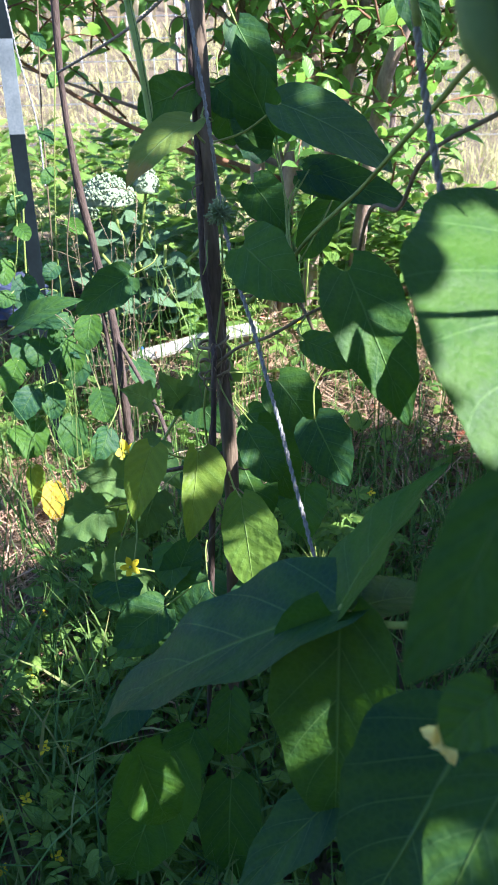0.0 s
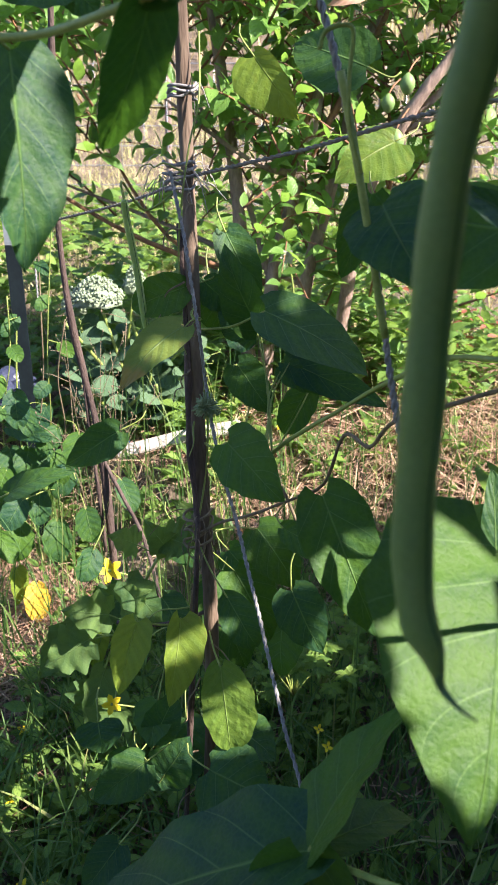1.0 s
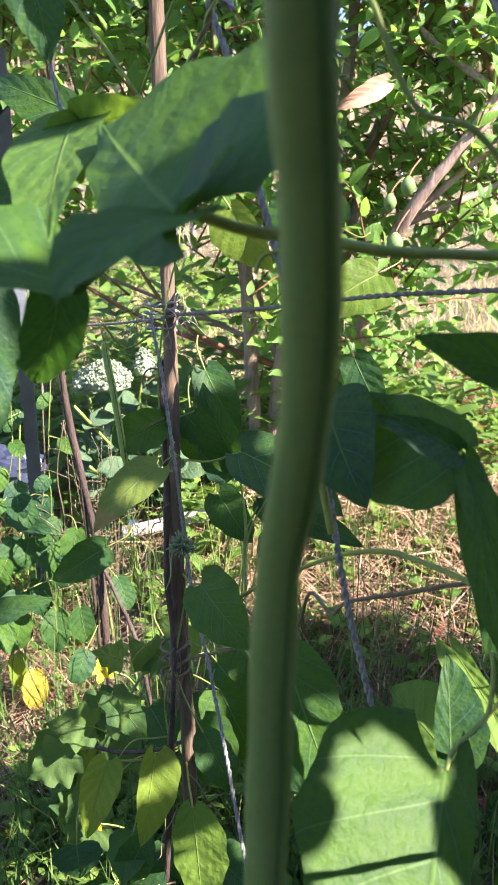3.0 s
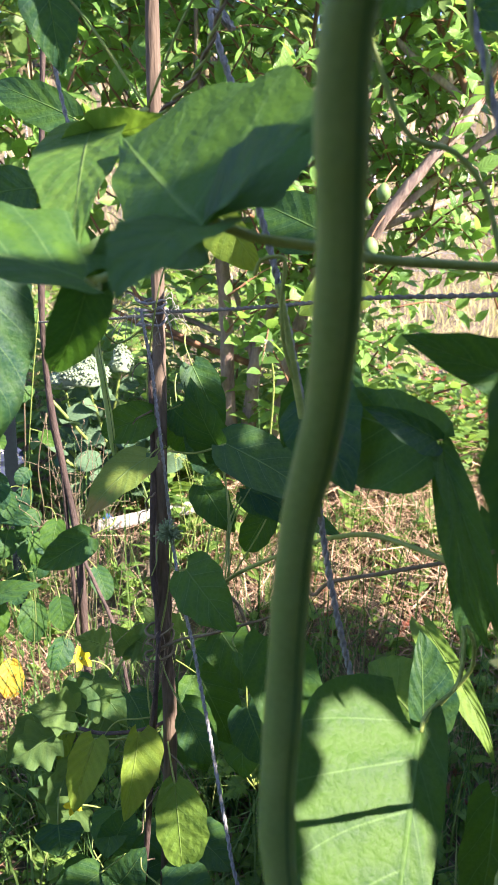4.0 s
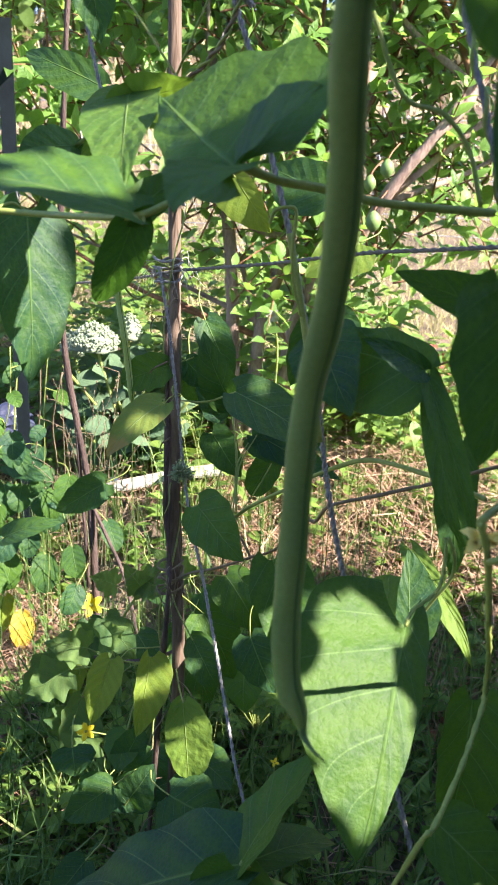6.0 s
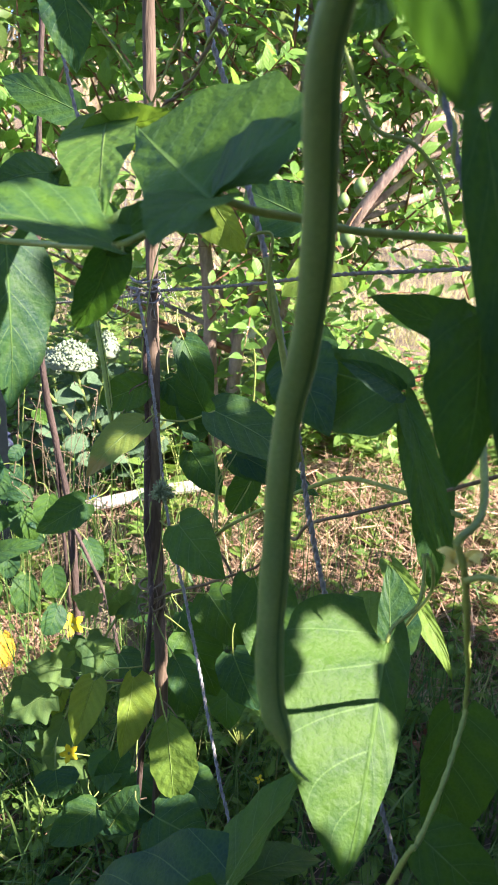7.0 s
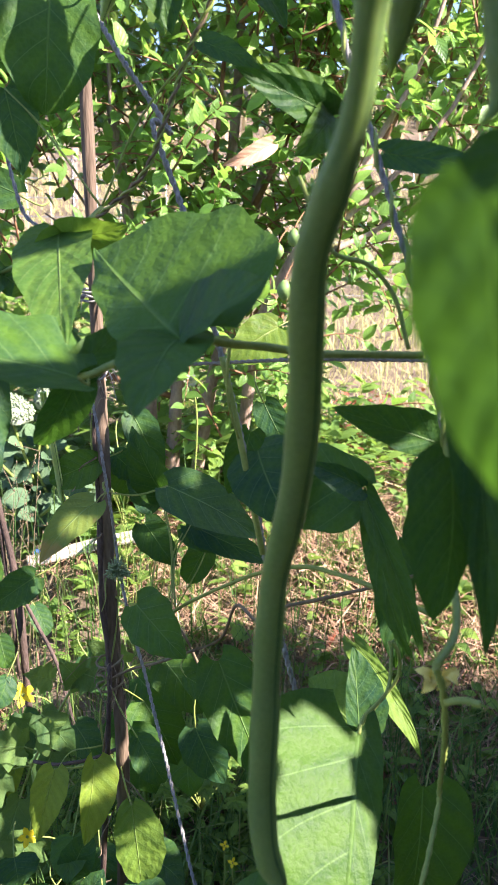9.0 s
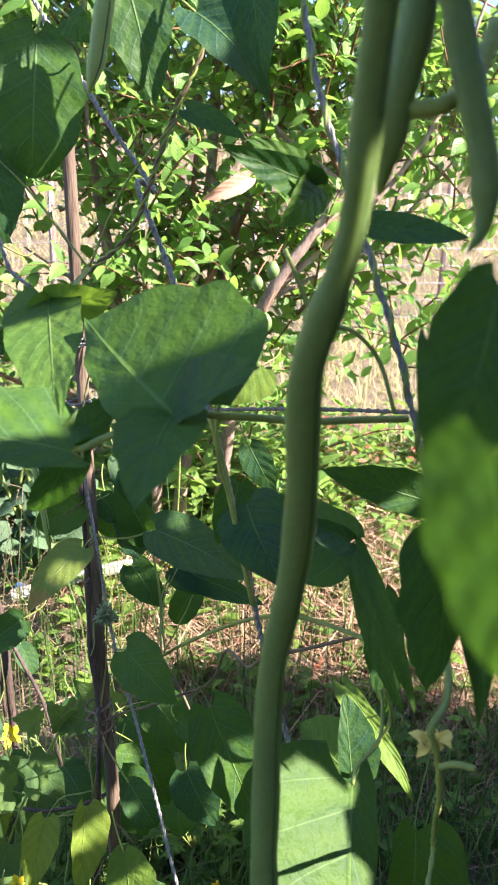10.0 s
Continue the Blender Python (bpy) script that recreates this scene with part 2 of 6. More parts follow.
GRASS = blade_material("grass_blades", [(0.0, (0.03, 0.09, 0.02)), (0.45, (0.07, 0.16, 0.03)), (0.75, (0.16, 0.25, 0.06)), (1.0, (0.40, 0.31, 0.15))])
STRAW = blade_material("dry_straw", [(0.0, (0.12, 0.055, 0.035)), (0.4, (0.33, 0.205, 0.13)), (0.8, (0.50, 0.36, 0.23)), (1.0, (0.62, 0.50, 0.34))], 0.2, 0.7)
FIELD = blade_material("field_grass", [(0.0, (0.22, 0.28, 0.08)), (0.3, (0.40, 0.40, 0.16)), (0.7, (0.52, 0.46, 0.22)), (1.0, (0.32, 0.37, 0.12))], 0.3, 0.7)
HILL = blade_material("hillside_grass", [(0.0, (0.18, 0.18, 0.07)), (0.3, (0.40, 0.32, 0.17)), (0.75, (0.52, 0.42, 0.24)), (1.0, (0.27, 0.30, 0.12))], 0.3, 0.7)
HEDGE = leaf_material("hedge_leaf", (0.04, 0.09, 0.02), (0.14, 0.22, 0.05), (0.28, 0.42, 0.07), (0.15, 0.25, 0.08), island=True)

# ---- builders ----
def obj_from(name, verts, faces, mat, uvs=None, smooth=True):
    me = bpy.data.meshes.new(name)
    me.from_pydata([tuple(v) for v in verts], [], faces)
    if uvs is not None:
        lay = me.uv_layers.new(name="UVMap")
        loops = np.zeros(len(me.loops), dtype=np.int32)
        me.loops.foreach_get("vertex_index", loops)
        lay.data.foreach_set("uv", np.asarray(uvs, dtype=np.float32)[loops].ravel())
    me.materials.append(mat)
    if smooth:
        me.polygons.foreach_set("use_smooth", [True] * len(me.polygons))
    return me


def link_part(name, me, parent=None, label=""):
    ob = new(name, me)
    if parent is not None:
        ob.parent = parent
        at = parent.matrix_basis.copy()
        up = parent.parent
        if up is not None:
            at = up.matrix_basis @ parent.matrix_parent_inverse @ at
        ob.matrix_parent_inverse = at.inverted()
    if label:
        ob["label"] = label
    return ob


def thing(name, at, label, category, group="", kind=""):
    root = new(name)
    root.empty_display_size = 0.03
    root.matrix_basis = Matrix.Translation(at)
    return tagged(root, label, category, group, kind)


def smooth_path(pts, steps=5):
    """Catmull-Rom through the points."""
    p = [Vector(q) for q in pts]
    if len(p) < 3:
        return [p[0].lerp(p[-1], i / steps) for i in range(steps + 1)]
    p = [p[0] * 2 - p[1]] + p + [p[-1] * 2 - p[-2]]
    out = []
    for i in range(1, len(p) - 2):
        for k in range(steps):
            t = k / steps
            a, b, c, d = p[i - 1 : i + 3]
            out.append(0.5 * (2 * b + (c - a) * t + (2 * a - 5 * b + 4 * c - d) * t * t + (3 * b - a - 3 * c + d) * t ** 3))
    out.append(p[-2])
    return out


def axes_along(path):
    """Tangent and two steady side vectors at each point of a path."""
    out, side = [], None
    for i, q in enumerate(path):
        t = (path[min(i + 1, len(path) - 1)] - path[max(i - 1, 0)]).normalized()
        if side is None:
            side = t.orthogonal().normalized()
        side = (side - t * side.dot(t)).normalized()
        out.append((q, t, side, t.cross(side)))
    return out


def tube_data(path, radius, sides=7, lumps=0.0, seed=0, start=0):
    """Verts and faces of a tube; radius is a number or a function of 0..1."""
    rnd = random.Random(seed)
    verts, faces, n = [], [], len(path)
    for i, (q, t, a, b) in enumerate(axes_along(path)):
        r = radius(i / (n - 1)) if callable(radius) else radius
        for k in range(sides):
            w = 2 * math.pi * k / sides
            rr = r * (1 + lumps * (rnd.random() - 0.5))
            verts.append(q + a * (rr * math.cos(w)) + b * (rr * math.sin(w)))
    for i in range(n - 1):
        for k in range(sides):
            o = start + i * sides
            faces.append((o + k, o + (k + 1) % sides, o + sides + (k + 1) % sides, o + sides + k))
    faces.append(tuple(start + k for k in reversed(range(sides))))
    faces.append(tuple(start + (n - 1) * sides + k for k in range(sides)))
    return verts, faces


def twist(name, pts, wide, mats, parent, turn=0.03, steps=8, seed=0):
    """Thin stems wound round one another along a path, one mesh for each."""
    path = smooth_path(pts, steps)
    for n, (r, mat) in enumerate(mats):
        line, run = [], 0.0
        for i, (q, t, a, b) in enumerate(axes_along(path)):
            run += (path[i] - path[i - 1]).length if i else 0.0
            w = 2 * math.pi * (run / turn + n / len(mats))
            line.append(q + (a * math.cos(w) + b * math.sin(w)) * wide)
        v, f = tube_data(line, r, 6, 0.25, seed + n)
        link_part(name, obj_from(name, v, f, mat), parent)


def tube(name, pts, radius, mat, parent=None, label="", steps=5, sides=7, lumps=0.0, seed=0):
    path = smooth_path(pts, steps)
    v, f = tube_data(path, radius, sides, lumps, seed)
    if name == "vine" and parent is not None:
        VINE_POINTS.setdefault(parent.name, []).extend(path)
    return link_part(name, obj_from(name, v, f, mat), parent, label)


def cord_mesh(name, pts, mat, strand=0.0013, lay=0.012, strands=2, steps=8, seed=0):
    """A laid cord: strands wound round each other along the path."""
    path = smooth_path(pts, steps)
    length = sum((b - a).length for a, b in zip(path, path[1:]))
    count = max(8, int(length / lay * 7))
    # even steps along the path
    cum = [0.0]
    for a, b in zip(path, path[1:]):
        cum.append(cum[-1] + (b - a).length)
    even, j = [], 0
    for i in range(count + 1):
        s = length * i / count
        while j < len(path) - 2 and cum[j + 1] < s:
            j += 1
        even.append(path[j].lerp(path[j + 1], (s - cum[j]) / max(cum[j + 1] - cum[j], 1e-9)))
    fr = axes_along(even)
    verts, faces, rnd = [], [], random.Random(seed)
    for k in range(strands):
        line = []
        for i, (q, t, a, b) in enumerate(fr):
            w = 2 * math.pi * (length * i / count / lay + k / strands)
            r = strand * (0.55 + 0.25 * rnd.random())
            line.append(q + a * (r * math.cos(w)) + b * (r * math.sin(w)))
        v, f = tube_data(line, strand, 5, 0.35, seed + k, len(verts))
        verts += v
        faces += f
    return obj_from(name, verts, faces, mat)


def bean_outline(u):
    return 2.02 * (u + 0.005) ** 0.35 * (1 - u) ** 0.88


def round_outline(u):
    return 1.86 * (u + 0.004) ** 0.46 * (1 - u + 0.002) ** 0.56 * 0.86


def lance_outline(u):
    return 1.0 * math.sin(math.pi * min(1, u ** 0.8)) ** 0.9 + 0.02


def lobed_outline(u):
    return float(np.interp(u, (0, 0.06, 0.2, 0.34, 0.5, 0.6, 0.78, 1.0), (0.30, 0.80, 0.66, 1.0, 0.62, 0.68, 0.34, 0.0)))


OUTLINES = {"bean": bean_outline, "round": round_outline, "lance": lance_outline, "lobed": lobed_outline}


def blade_data(base, tip, width, normal, bend=0.08, fold=0.15, wave=0.02, skew=0.0, curl=0.0, shape="bean", nu=16, nv=5, seed=0, cord=0.10):
    """A leaf blade from base to tip; normal is its upper side. bend arches it, fold lifts the halves about the midrib, curl rolls the margins, skew widens one half."""
    rnd = random.Random(seed)
    base, tip = Vector(base), Vector(tip)
    a = tip - base
    length = a.length
    a.normalize()
    s = Vector(normal).cross(a).normalized()
    n = a.cross(s)
    f = OUTLINES[shape]
    ph = [rnd.uniform(0, 6.28) for _ in range(4)]
    fr = rnd.uniform(2.2, 3.4)
    verts, uvs, faces = [], [], []
    for i in range(nu + 1):
        u = (i / nu) ** 1.15
        for j in range(-nv, nv + 1):
            v = j / nv
            hw = 0.5 * width * f(u) * (1 + skew * (1 if v > 0 else -1))
            edge = 1 + 0.035 * math.sin(u * 23 + ph[2]) * abs(v) ** 3
            x = length * (u - cord * v * v * (1 - u) ** 4)
            y = hw * v * edge
            up = length * bend * 4 * u * (1 - u) + fold * hw * abs(v) - curl * hw * v * v
            up += wave * width * (abs(v) ** 1.5) * math.sin(fr * 2 * math.pi * u + ph[0] + (1.7 if v > 0 else 0))
            up += 0.35 * wave * width * math.sin(5.1 * u + ph[1]) * math.cos(2.3 * v + ph[3])
            up -= length * bend * 0.9 * max(0, u - 0.7) ** 2 * 6
            yb = y + 0.03 * length * math.sin(2.2 * u + ph[3]) * u
            verts.append(base + a * x + s * yb + n * up)
            uvs.append((u, 0.5 + 0.5 * v))
    m = 2 * nv + 1
    for i in range(nu):
        for j in range(m - 1):
            o = i * m + j
            faces.append((o, o + 1, o + m + 1, o + m))
    return verts, uvs, faces


LEAF_COUNT = [0]
LOOSE_LEAVES = []
VINE_POINTS = {}


def leaf(plant, base, tip, width, normal, mat=None, stem=None, name="leaf", label="", **shape):
    """One leaflet as a part, with its stalk running to stem if that is given."""
    LEAF_COUNT[0] += 1
    v, uv, f = blade_data(base, tip, width, normal, seed=LEAF_COUNT[0], **shape)
    ob = link_part(name, obj_from(name, v, f, mat or BEAN_LEAF, uv), plant, label)
    if stem is None and mat is not SEDUM_LEAF:
        LOOSE_LEAVES.append((plant, ob, Vector(base), (Vector(base) - Vector(tip)).normalized()))
    if stem is not None:
        b, e = Vector(base), Vector(stem)
        sag = b.lerp(e, 0.5) + Vector((0, 0, -0.06 * (e - b).length))
        tube("leaf_stalk", [b, sag, e], 0.0011, STALK, ob, steps=4, sides=6)
    return ob


def tie_leaves():
    """Run a stalk from every leaf to the nearest point of its own vine."""
    for plant, ob, base, back in LOOSE_LEAVES:
        if plant is near_bean:
            continue
        near = [(p - base).length for p in VINE_POINTS.get(plant.name, [])]
        if not near or min(near) > 0.16:
            e = base + back * 0.03 + Vector((0.004, 0.012, 0.004))
        else:
            e = VINE_POINTS[plant.name][near.index(min(near))]
        if (e - base).length < 0.004:
            continue
        mid = base.lerp(e, 0.45) + back * min(0.012, 0.3 * (e - base).length) + Vector((0, 0, -0.004))
        tube("leaf_stalk", [base, mid, e], 0.0009, STALK, ob, steps=4, sides=5)
    LOOSE_LEAVES.clear()

def pod(name, pts, wide, thick, parent, mat=None, neck=0.0):
    """A long bean pod: slim along its neck, flattened, faintly swollen over the seeds, with a sunk dark seam and a beak at the tip."""
    path = smooth_path(pts, 9)
    n, sides = len(path), 30
    verts, faces, seam = [], [], []
    side0 = Vector((1, 0.25, 0))
    for i, q in enumerate(path):
        t = (path[min(i + 1, n - 1)] - path[max(i - 1, 0)]).normalized()
        a = (side0 - t * side0.dot(t)).normalized()
        b = t.cross(a)
        u = i / (n - 1)
        left = sum((d2 - d1).length for d1, d2 in zip(path[i:], path[i + 1 :]))
        end = min(1.0, 0.12 + left / 0.022) ** 0.8
        end *= min(1.0, 0.45 + u / 0.03)
        swell = 1 + 0.035 * math.sin(u * 62) + 0.03 * math.sin(u * 17 + 1)
        swell *= 0.76 + 0.24 * smooth01((u - neck) / 0.06 + 0.5) if neck else 1
        swell += 0.12 * math.exp(-(((u - neck) / 0.012) ** 2)) if neck else 0
        for k in range(sides):
            w = 2 * math.pi * k / sides
            c, s = math.cos(w), math.sin(w)
            # the seam runs down the side that faces the open row
            d = abs((w - 1.15 + math.pi) % (2 * math.pi) - math.pi)
            notch = 1 - 0.10 * max(0.0, 1 - d / 0.2)
            verts.append(q + (a * (wide * c * swell) + b * (thick * s * swell)) * (end * notch))
    for i in range(n - 1):
        for k in range(sides):
            o = i * sides
            faces.append((o + k, o + (k + 1) % sides, o + sides + (k + 1) % sides, o + sides + k))
            seam.append(1 if k == 5 else 0)
    faces.append(tuple(reversed(range(sides))))
    faces.append(tuple((n - 1) * sides + k for k in range(sides)))
    seam += [0, 0]
    me = obj_from(name, verts, faces, mat or POD)
    me.materials.append(SEAM)
    me.polygons.foreach_set("material_index", seam)
    return link_part(name, me, parent)


def blades(name, roots, heights, widths, lean, mat, parent=None, seed=0, label="", kind="stuff", category="grass", flat=0.0):
    """Many thin bent blades in one mesh. roots: n x 3."""
    rng = np.random.default_rng(seed)
    n = len(roots)
    ang = rng.uniform(0, 2 * np.pi, n)
    d = np.stack([np.cos(ang), np.sin(ang), np.zeros(n)], 1)
    sang = ang + np.pi / 2 + rng.normal(0, 0.5, n)
    s = np.stack([np.cos(sang), np.sin(sang), np.zeros(n)], 1)
    le = np.abs(rng.normal(lean, lean * 0.5, n))
    up = np.array([0, 0, 1.0])
    rows = []
    for u, wf in ((0, 1.0), (0.35, 0.9), (0.7, 0.6), (1.0, 0.06)):
        c = roots + up * (heights * u * (1 - flat * u) / (1 + 0.35 * le * u))[:, None] + d * (heights * le * u ** 2)[:, None]
        rows += [c - s * (widths * wf * 0.5)[:, None], c + s * (widths * wf * 0.5)[:, None]]
    verts = np.stack(rows, 1).reshape(-1, 3)
    o = np.arange(n)[:, None] * 8
    quads = np.concatenate([o + np.array([[0, 1, 3, 2]]), o + np.array([[2, 3, 5, 4]]), o + np.array([[4, 5, 7, 6]])])
    me = bpy.data.meshes.new(name)
    me.from_pydata(verts.tolist(), [], quads.tolist())
    me.materials.append(mat)
    ob = link_part(name, me, parent)
    return tagged(ob, label, category, "", kind)


def small_leaves(name, bases, dirs, normals, lengths, widths, mat, parent=None, label=""):
    """Many small folded leaves in one mesh: base, two rows of three, tip."""
    n = len(bases)
    a = dirs / np.linalg.norm(dirs, axis=1)[:, None]
    s = np.cross(normals, a)
    s /= np.linalg.norm(s, axis=1)[:, None] + 1e-9
    nn = np.cross(a, s)
    L, Wd = lengths[:, None], widths[:, None]
    rows = [bases]
    uv = [(0, 0.5)]
    for u, h, drop in ((0.16, 0.36, 0.012), (0.38, 0.5, 0.02), (0.62, 0.40, 0.0), (0.83, 0.19, -0.05)):
        for v in (-1, 0, 1):
            rows.append(bases + a * L * u + s * Wd * h * v + nn * (Wd * 0.11 * abs(v) * (1 - 0.4 * u) + L * drop))
            uv.append((u, 0.5 + 0.5 * v))
    rows.append(bases + a * L - nn * L * 0.12)
    uv.append((1, 0.5))
    verts = np.stack(rows, 1).reshape(-1, 3)
    o = (np.arange(n) * 14)[:, None]
    tris = np.concatenate([o + np.array([t]) for t in ((0, 2, 1), (0, 3, 2), (10, 11, 13), (11, 12, 13))])
    quads = np.concatenate([o + np.array([q]) + k for k in (0, 3, 6) for q in ((1, 2, 5, 4), (2, 3, 6, 5))])
    return link_part(name, obj_from(name, verts.tolist(), tris.tolist() + quads.tolist(), mat, np.tile(np.array(uv), (n, 1))), parent, label)


def smooth01(x):
    x = np.clip(x, 0, 1)
    return x * x * (3 - 2 * x)


def ground_height(x, y):
    """Level under the beans, a low bank behind them, then a gently rising field."""
    x, y = np.asarray(x, float), np.asarray(y, float)
    z = 0.19 * smooth01((y - 1.25 - 0.45 * smooth01((-x - 0.2) / 0.2)) / 0.5) + 0.028 * np.clip(y - 1.75, 0, 6)
    z = z + 0.012 * np.sin(5.1 * x + 1.3 * y) * np.cos(4.3 * y - 2 * x) + 0.006 * np.sin(17 * x + 3) * np.sin(14 * y)
    return z + 0.30 * (np.sqrt((np.clip(y, 0, 14.5) - 5.6) ** 2 + 1.0) + np.clip(y, 0, 14.5) - 5.6) * 0.5 - 0.013

# ---- the ground, one sheet to the horizon ----
def build_ground():
    xs = np.concatenate([[-400, -80, -25, -10, -5], np.linspace(-3, 3, 61), [5, 10, 25, 80, 400]])
    ys = np.concatenate([[-400, -60, -15, -6, -3], np.linspace(-2, 4.5, 79), [6, 8, 11, 16, 30, 80, 400]])
    X, Y = np.meshgrid(xs, ys)
    Z = ground_height(X, Y)
    n, m = X.shape[1], X.shape[0]
    verts = np.stack([X, Y, Z], -1).reshape(-1, 3).tolist()
    faces = [(j * n + i, j * n + i + 1, j * n + n + i + 1, j * n + n + i) for j in range(m - 1) for i in range(n - 1)]
    ob = link_part("ground", obj_from("ground", verts, faces, SOIL))
    return tagged(ob, "dry brown garden soil under grass and straw", "ground", "", "structure")


build_ground()
rng = np.random.default_rng(7)


def scatter(n, x0, x1, y0, y1, keep=None):
    x, y = rng.uniform(x0, x1, n), rng.uniform(y0, y1, n)
    if keep is not None:
        k = keep(x, y)
        x, y = x[k], y[k]
    return np.stack([x, y, ground_height(x, y) - 0.004], 1)


def patchy(x, y, scale, cut):
    v = np.sin(x * scale + 1.7) * np.cos(y * scale * 1.2 - 0.6) + 0.6 * np.sin(x * scale * 2.3 - y * scale * 1.9)
    return v > cut


def off_path(x, y):
    path = (x < -0.29) & (y > 0.85) & (y < 2.0) & (rng.random(len(x)) < 0.8)
    mound = (((x - 0.5) / 0.42) ** 2 + ((y - 1.72) / 0.42) ** 2 < 1) & (rng.random(len(x)) < 0.75)
    clear = (x > -0.38) & (x < 0.1) & (y > 1.3) & (rng.random(len(x)) < 0.85)
    return ~(path | mound | clear)


r = scatter(15000, -1.3, 0.9, 0.25, 1.75, off_path)
blades("grass", r, rng.uniform(0.05, 0.20, len(r)), rng.uniform(0.002, 0.0056, len(r)), 0.55, GRASS, seed=1, label="uncut green grass between the bean plants")
r = scatter(420, -0.65, 0.5, 0.9, 1.7)
blades("tall_grass", r, rng.uniform(0.25, 0.5, len(r)), rng.uniform(0.0015, 0.003, len(r)), 0.3, GRASS, seed=2, label="thin tall grass stalks in the bean bed")


def straw_keep(x, y):
    near_mound = ((x - 0.5) / 0.55) ** 2 + ((y - 1.75) / 0.6) ** 2 < 1
    behind = ((x + 0.15) / 0.35) ** 2 + ((y - 1.95) / 0.3) ** 2 < 1
    path = (x < -0.28) & (y > 0.8) & (y < 2.2)
    return near_mound | behind | path | (rng.random(len(x)) < 0.12)


def straw_layer(n, seed):
    """Fallen dry stalks lying every way on the ground, a little heaped."""
    g = np.random.default_rng(seed)
    x, y = g.uniform(-1.3, 1.6, n), g.uniform(0.8, 3.0, n)
    k = straw_keep(x, y)
    x, y = x[k], y[k]
    n = len(x)
    heap = 0.07 * np.exp(-(((x - 0.5) / 0.35) ** 2 + ((y - 1.75) / 0.4) ** 2)) + 0.03 * np.exp(-(((x + 0.15) / 0.25) ** 2 + ((y - 1.95) / 0.2) ** 2))
    z = ground_height(x, y) + g.uniform(0.0, 1.0, n) * heap + g.uniform(0.002, 0.012, n)
    c = np.stack([x, y, z], 1)
    ang, tilt = g.uniform(0, 2 * np.pi, n), g.normal(0, 0.28, n)
    d = np.stack([np.cos(ang) * np.cos(tilt), np.sin(ang) * np.cos(tilt), np.sin(tilt)], 1)
    L, w = g.uniform(0.06, 0.26, n)[:, None], g.uniform(0.0008, 0.0026, n)[:, None]
    s = np.stack([-np.sin(ang), np.cos(ang), g.normal(0, 0.4, n)], 1)
    bow = np.stack([np.zeros(n), np.zeros(n), g.uniform(0.0, 0.035, n)], 1)
    rows = []
    for u in (-0.5, 0.0, 0.5):
        p = c + d * L * u + bow * (1 - 4 * u * u)
        rows += [p - s * w * 0.5, p + s * w * 0.5]
    verts = np.stack(rows, 1).reshape(-1, 3)
    o = np.arange(n)[:, None] * 6
    faces = np.concatenate([o + np.array([[0, 1, 3, 2]]), o + np.array([[2, 3, 5, 4]])])
    me = bpy.data.meshes.new("straw")
    me.from_pydata(verts.tolist(), [], faces.tolist())
    me.materials.append(STRAW)
    return tagged(link_part("straw", me), "dry brown straw and dead stalks lying on the ground", "straw", "", "stuff")


straw_layer(38000, 3)
r = scatter(2600, -1.2, 1.6, 1.5, 2.6, lambda x, y: patchy(x, y, 5.0, -0.2))
blades("grass", r, rng.uniform(0.05, 0.16, len(r)), rng.uniform(0.002, 0.004, len(r)), 0.5, FIELD, seed=4, label="half-dry grass on the bank")
r = scatter(34000, -4, 5, 2.4, 8.5)
blades("field_grass", r, rng.uniform(0.06, 0.20, len(r)), rng.uniform(0.003, 0.008, len(r)), 0.8, FIELD, seed=5, label="pale sunlit dry grass in the field", category="grass")
r = scatter(9000, -14, 14, 8, 22)
blades("field_grass", r, rng.uniform(0.2, 0.5, len(r)), rng.uniform(0.02, 0.05, len(r)), 0.4, HILL, seed=6, label="distant pale dry field grass", category="grass")


def weed_patch(n, x0, x1, y0, y1, size, seed, label, h=0.09):
    """Low broad-leaved weeds: rosettes of small leaves on short stems."""
    g = np.random.default_rng(seed)
    x, y = g.uniform(x0, x1, n), g.uniform(y0, y1, n)
    # the trodden path stays nearly bare
    trodden = (x < -0.29) & (y > 0.85) & (y < 1.5) & (np.arange(n) % 5 > 0)
    x, y = x[~trodden], y[~trodden]
    b, d, nn, L = [], [], [], []
    for px, py in zip(x, y):
        top = g.uniform(0.3, 1.0) * h
        z0 = float(ground_height(px, py))
        for k in range(int(g.integers(6, 13))):
            w = g.uniform(0, 6.28)
            zz = z0 + top * g.uniform(0.2, 1.0)
            b.append((px + 0.012 * math.cos(w), py + 0.012 * math.sin(w), zz))
            d.append((math.cos(w), math.sin(w), g.uniform(-0.1, 0.75)))
            nn.append((0.3 * g.normal(), 0.3 * g.normal(), 1))
            L.append(size * g.uniform(0.55, 1.25))
    L = np.array(L)
    ob = small_leaves("weeds", np.array(b), np.array(d), np.array(nn), L, L * g.uniform(0.3, 0.6, len(L)), WEED_LEAF)
    return tagged(ob, label, "weeds", "", "stuff")


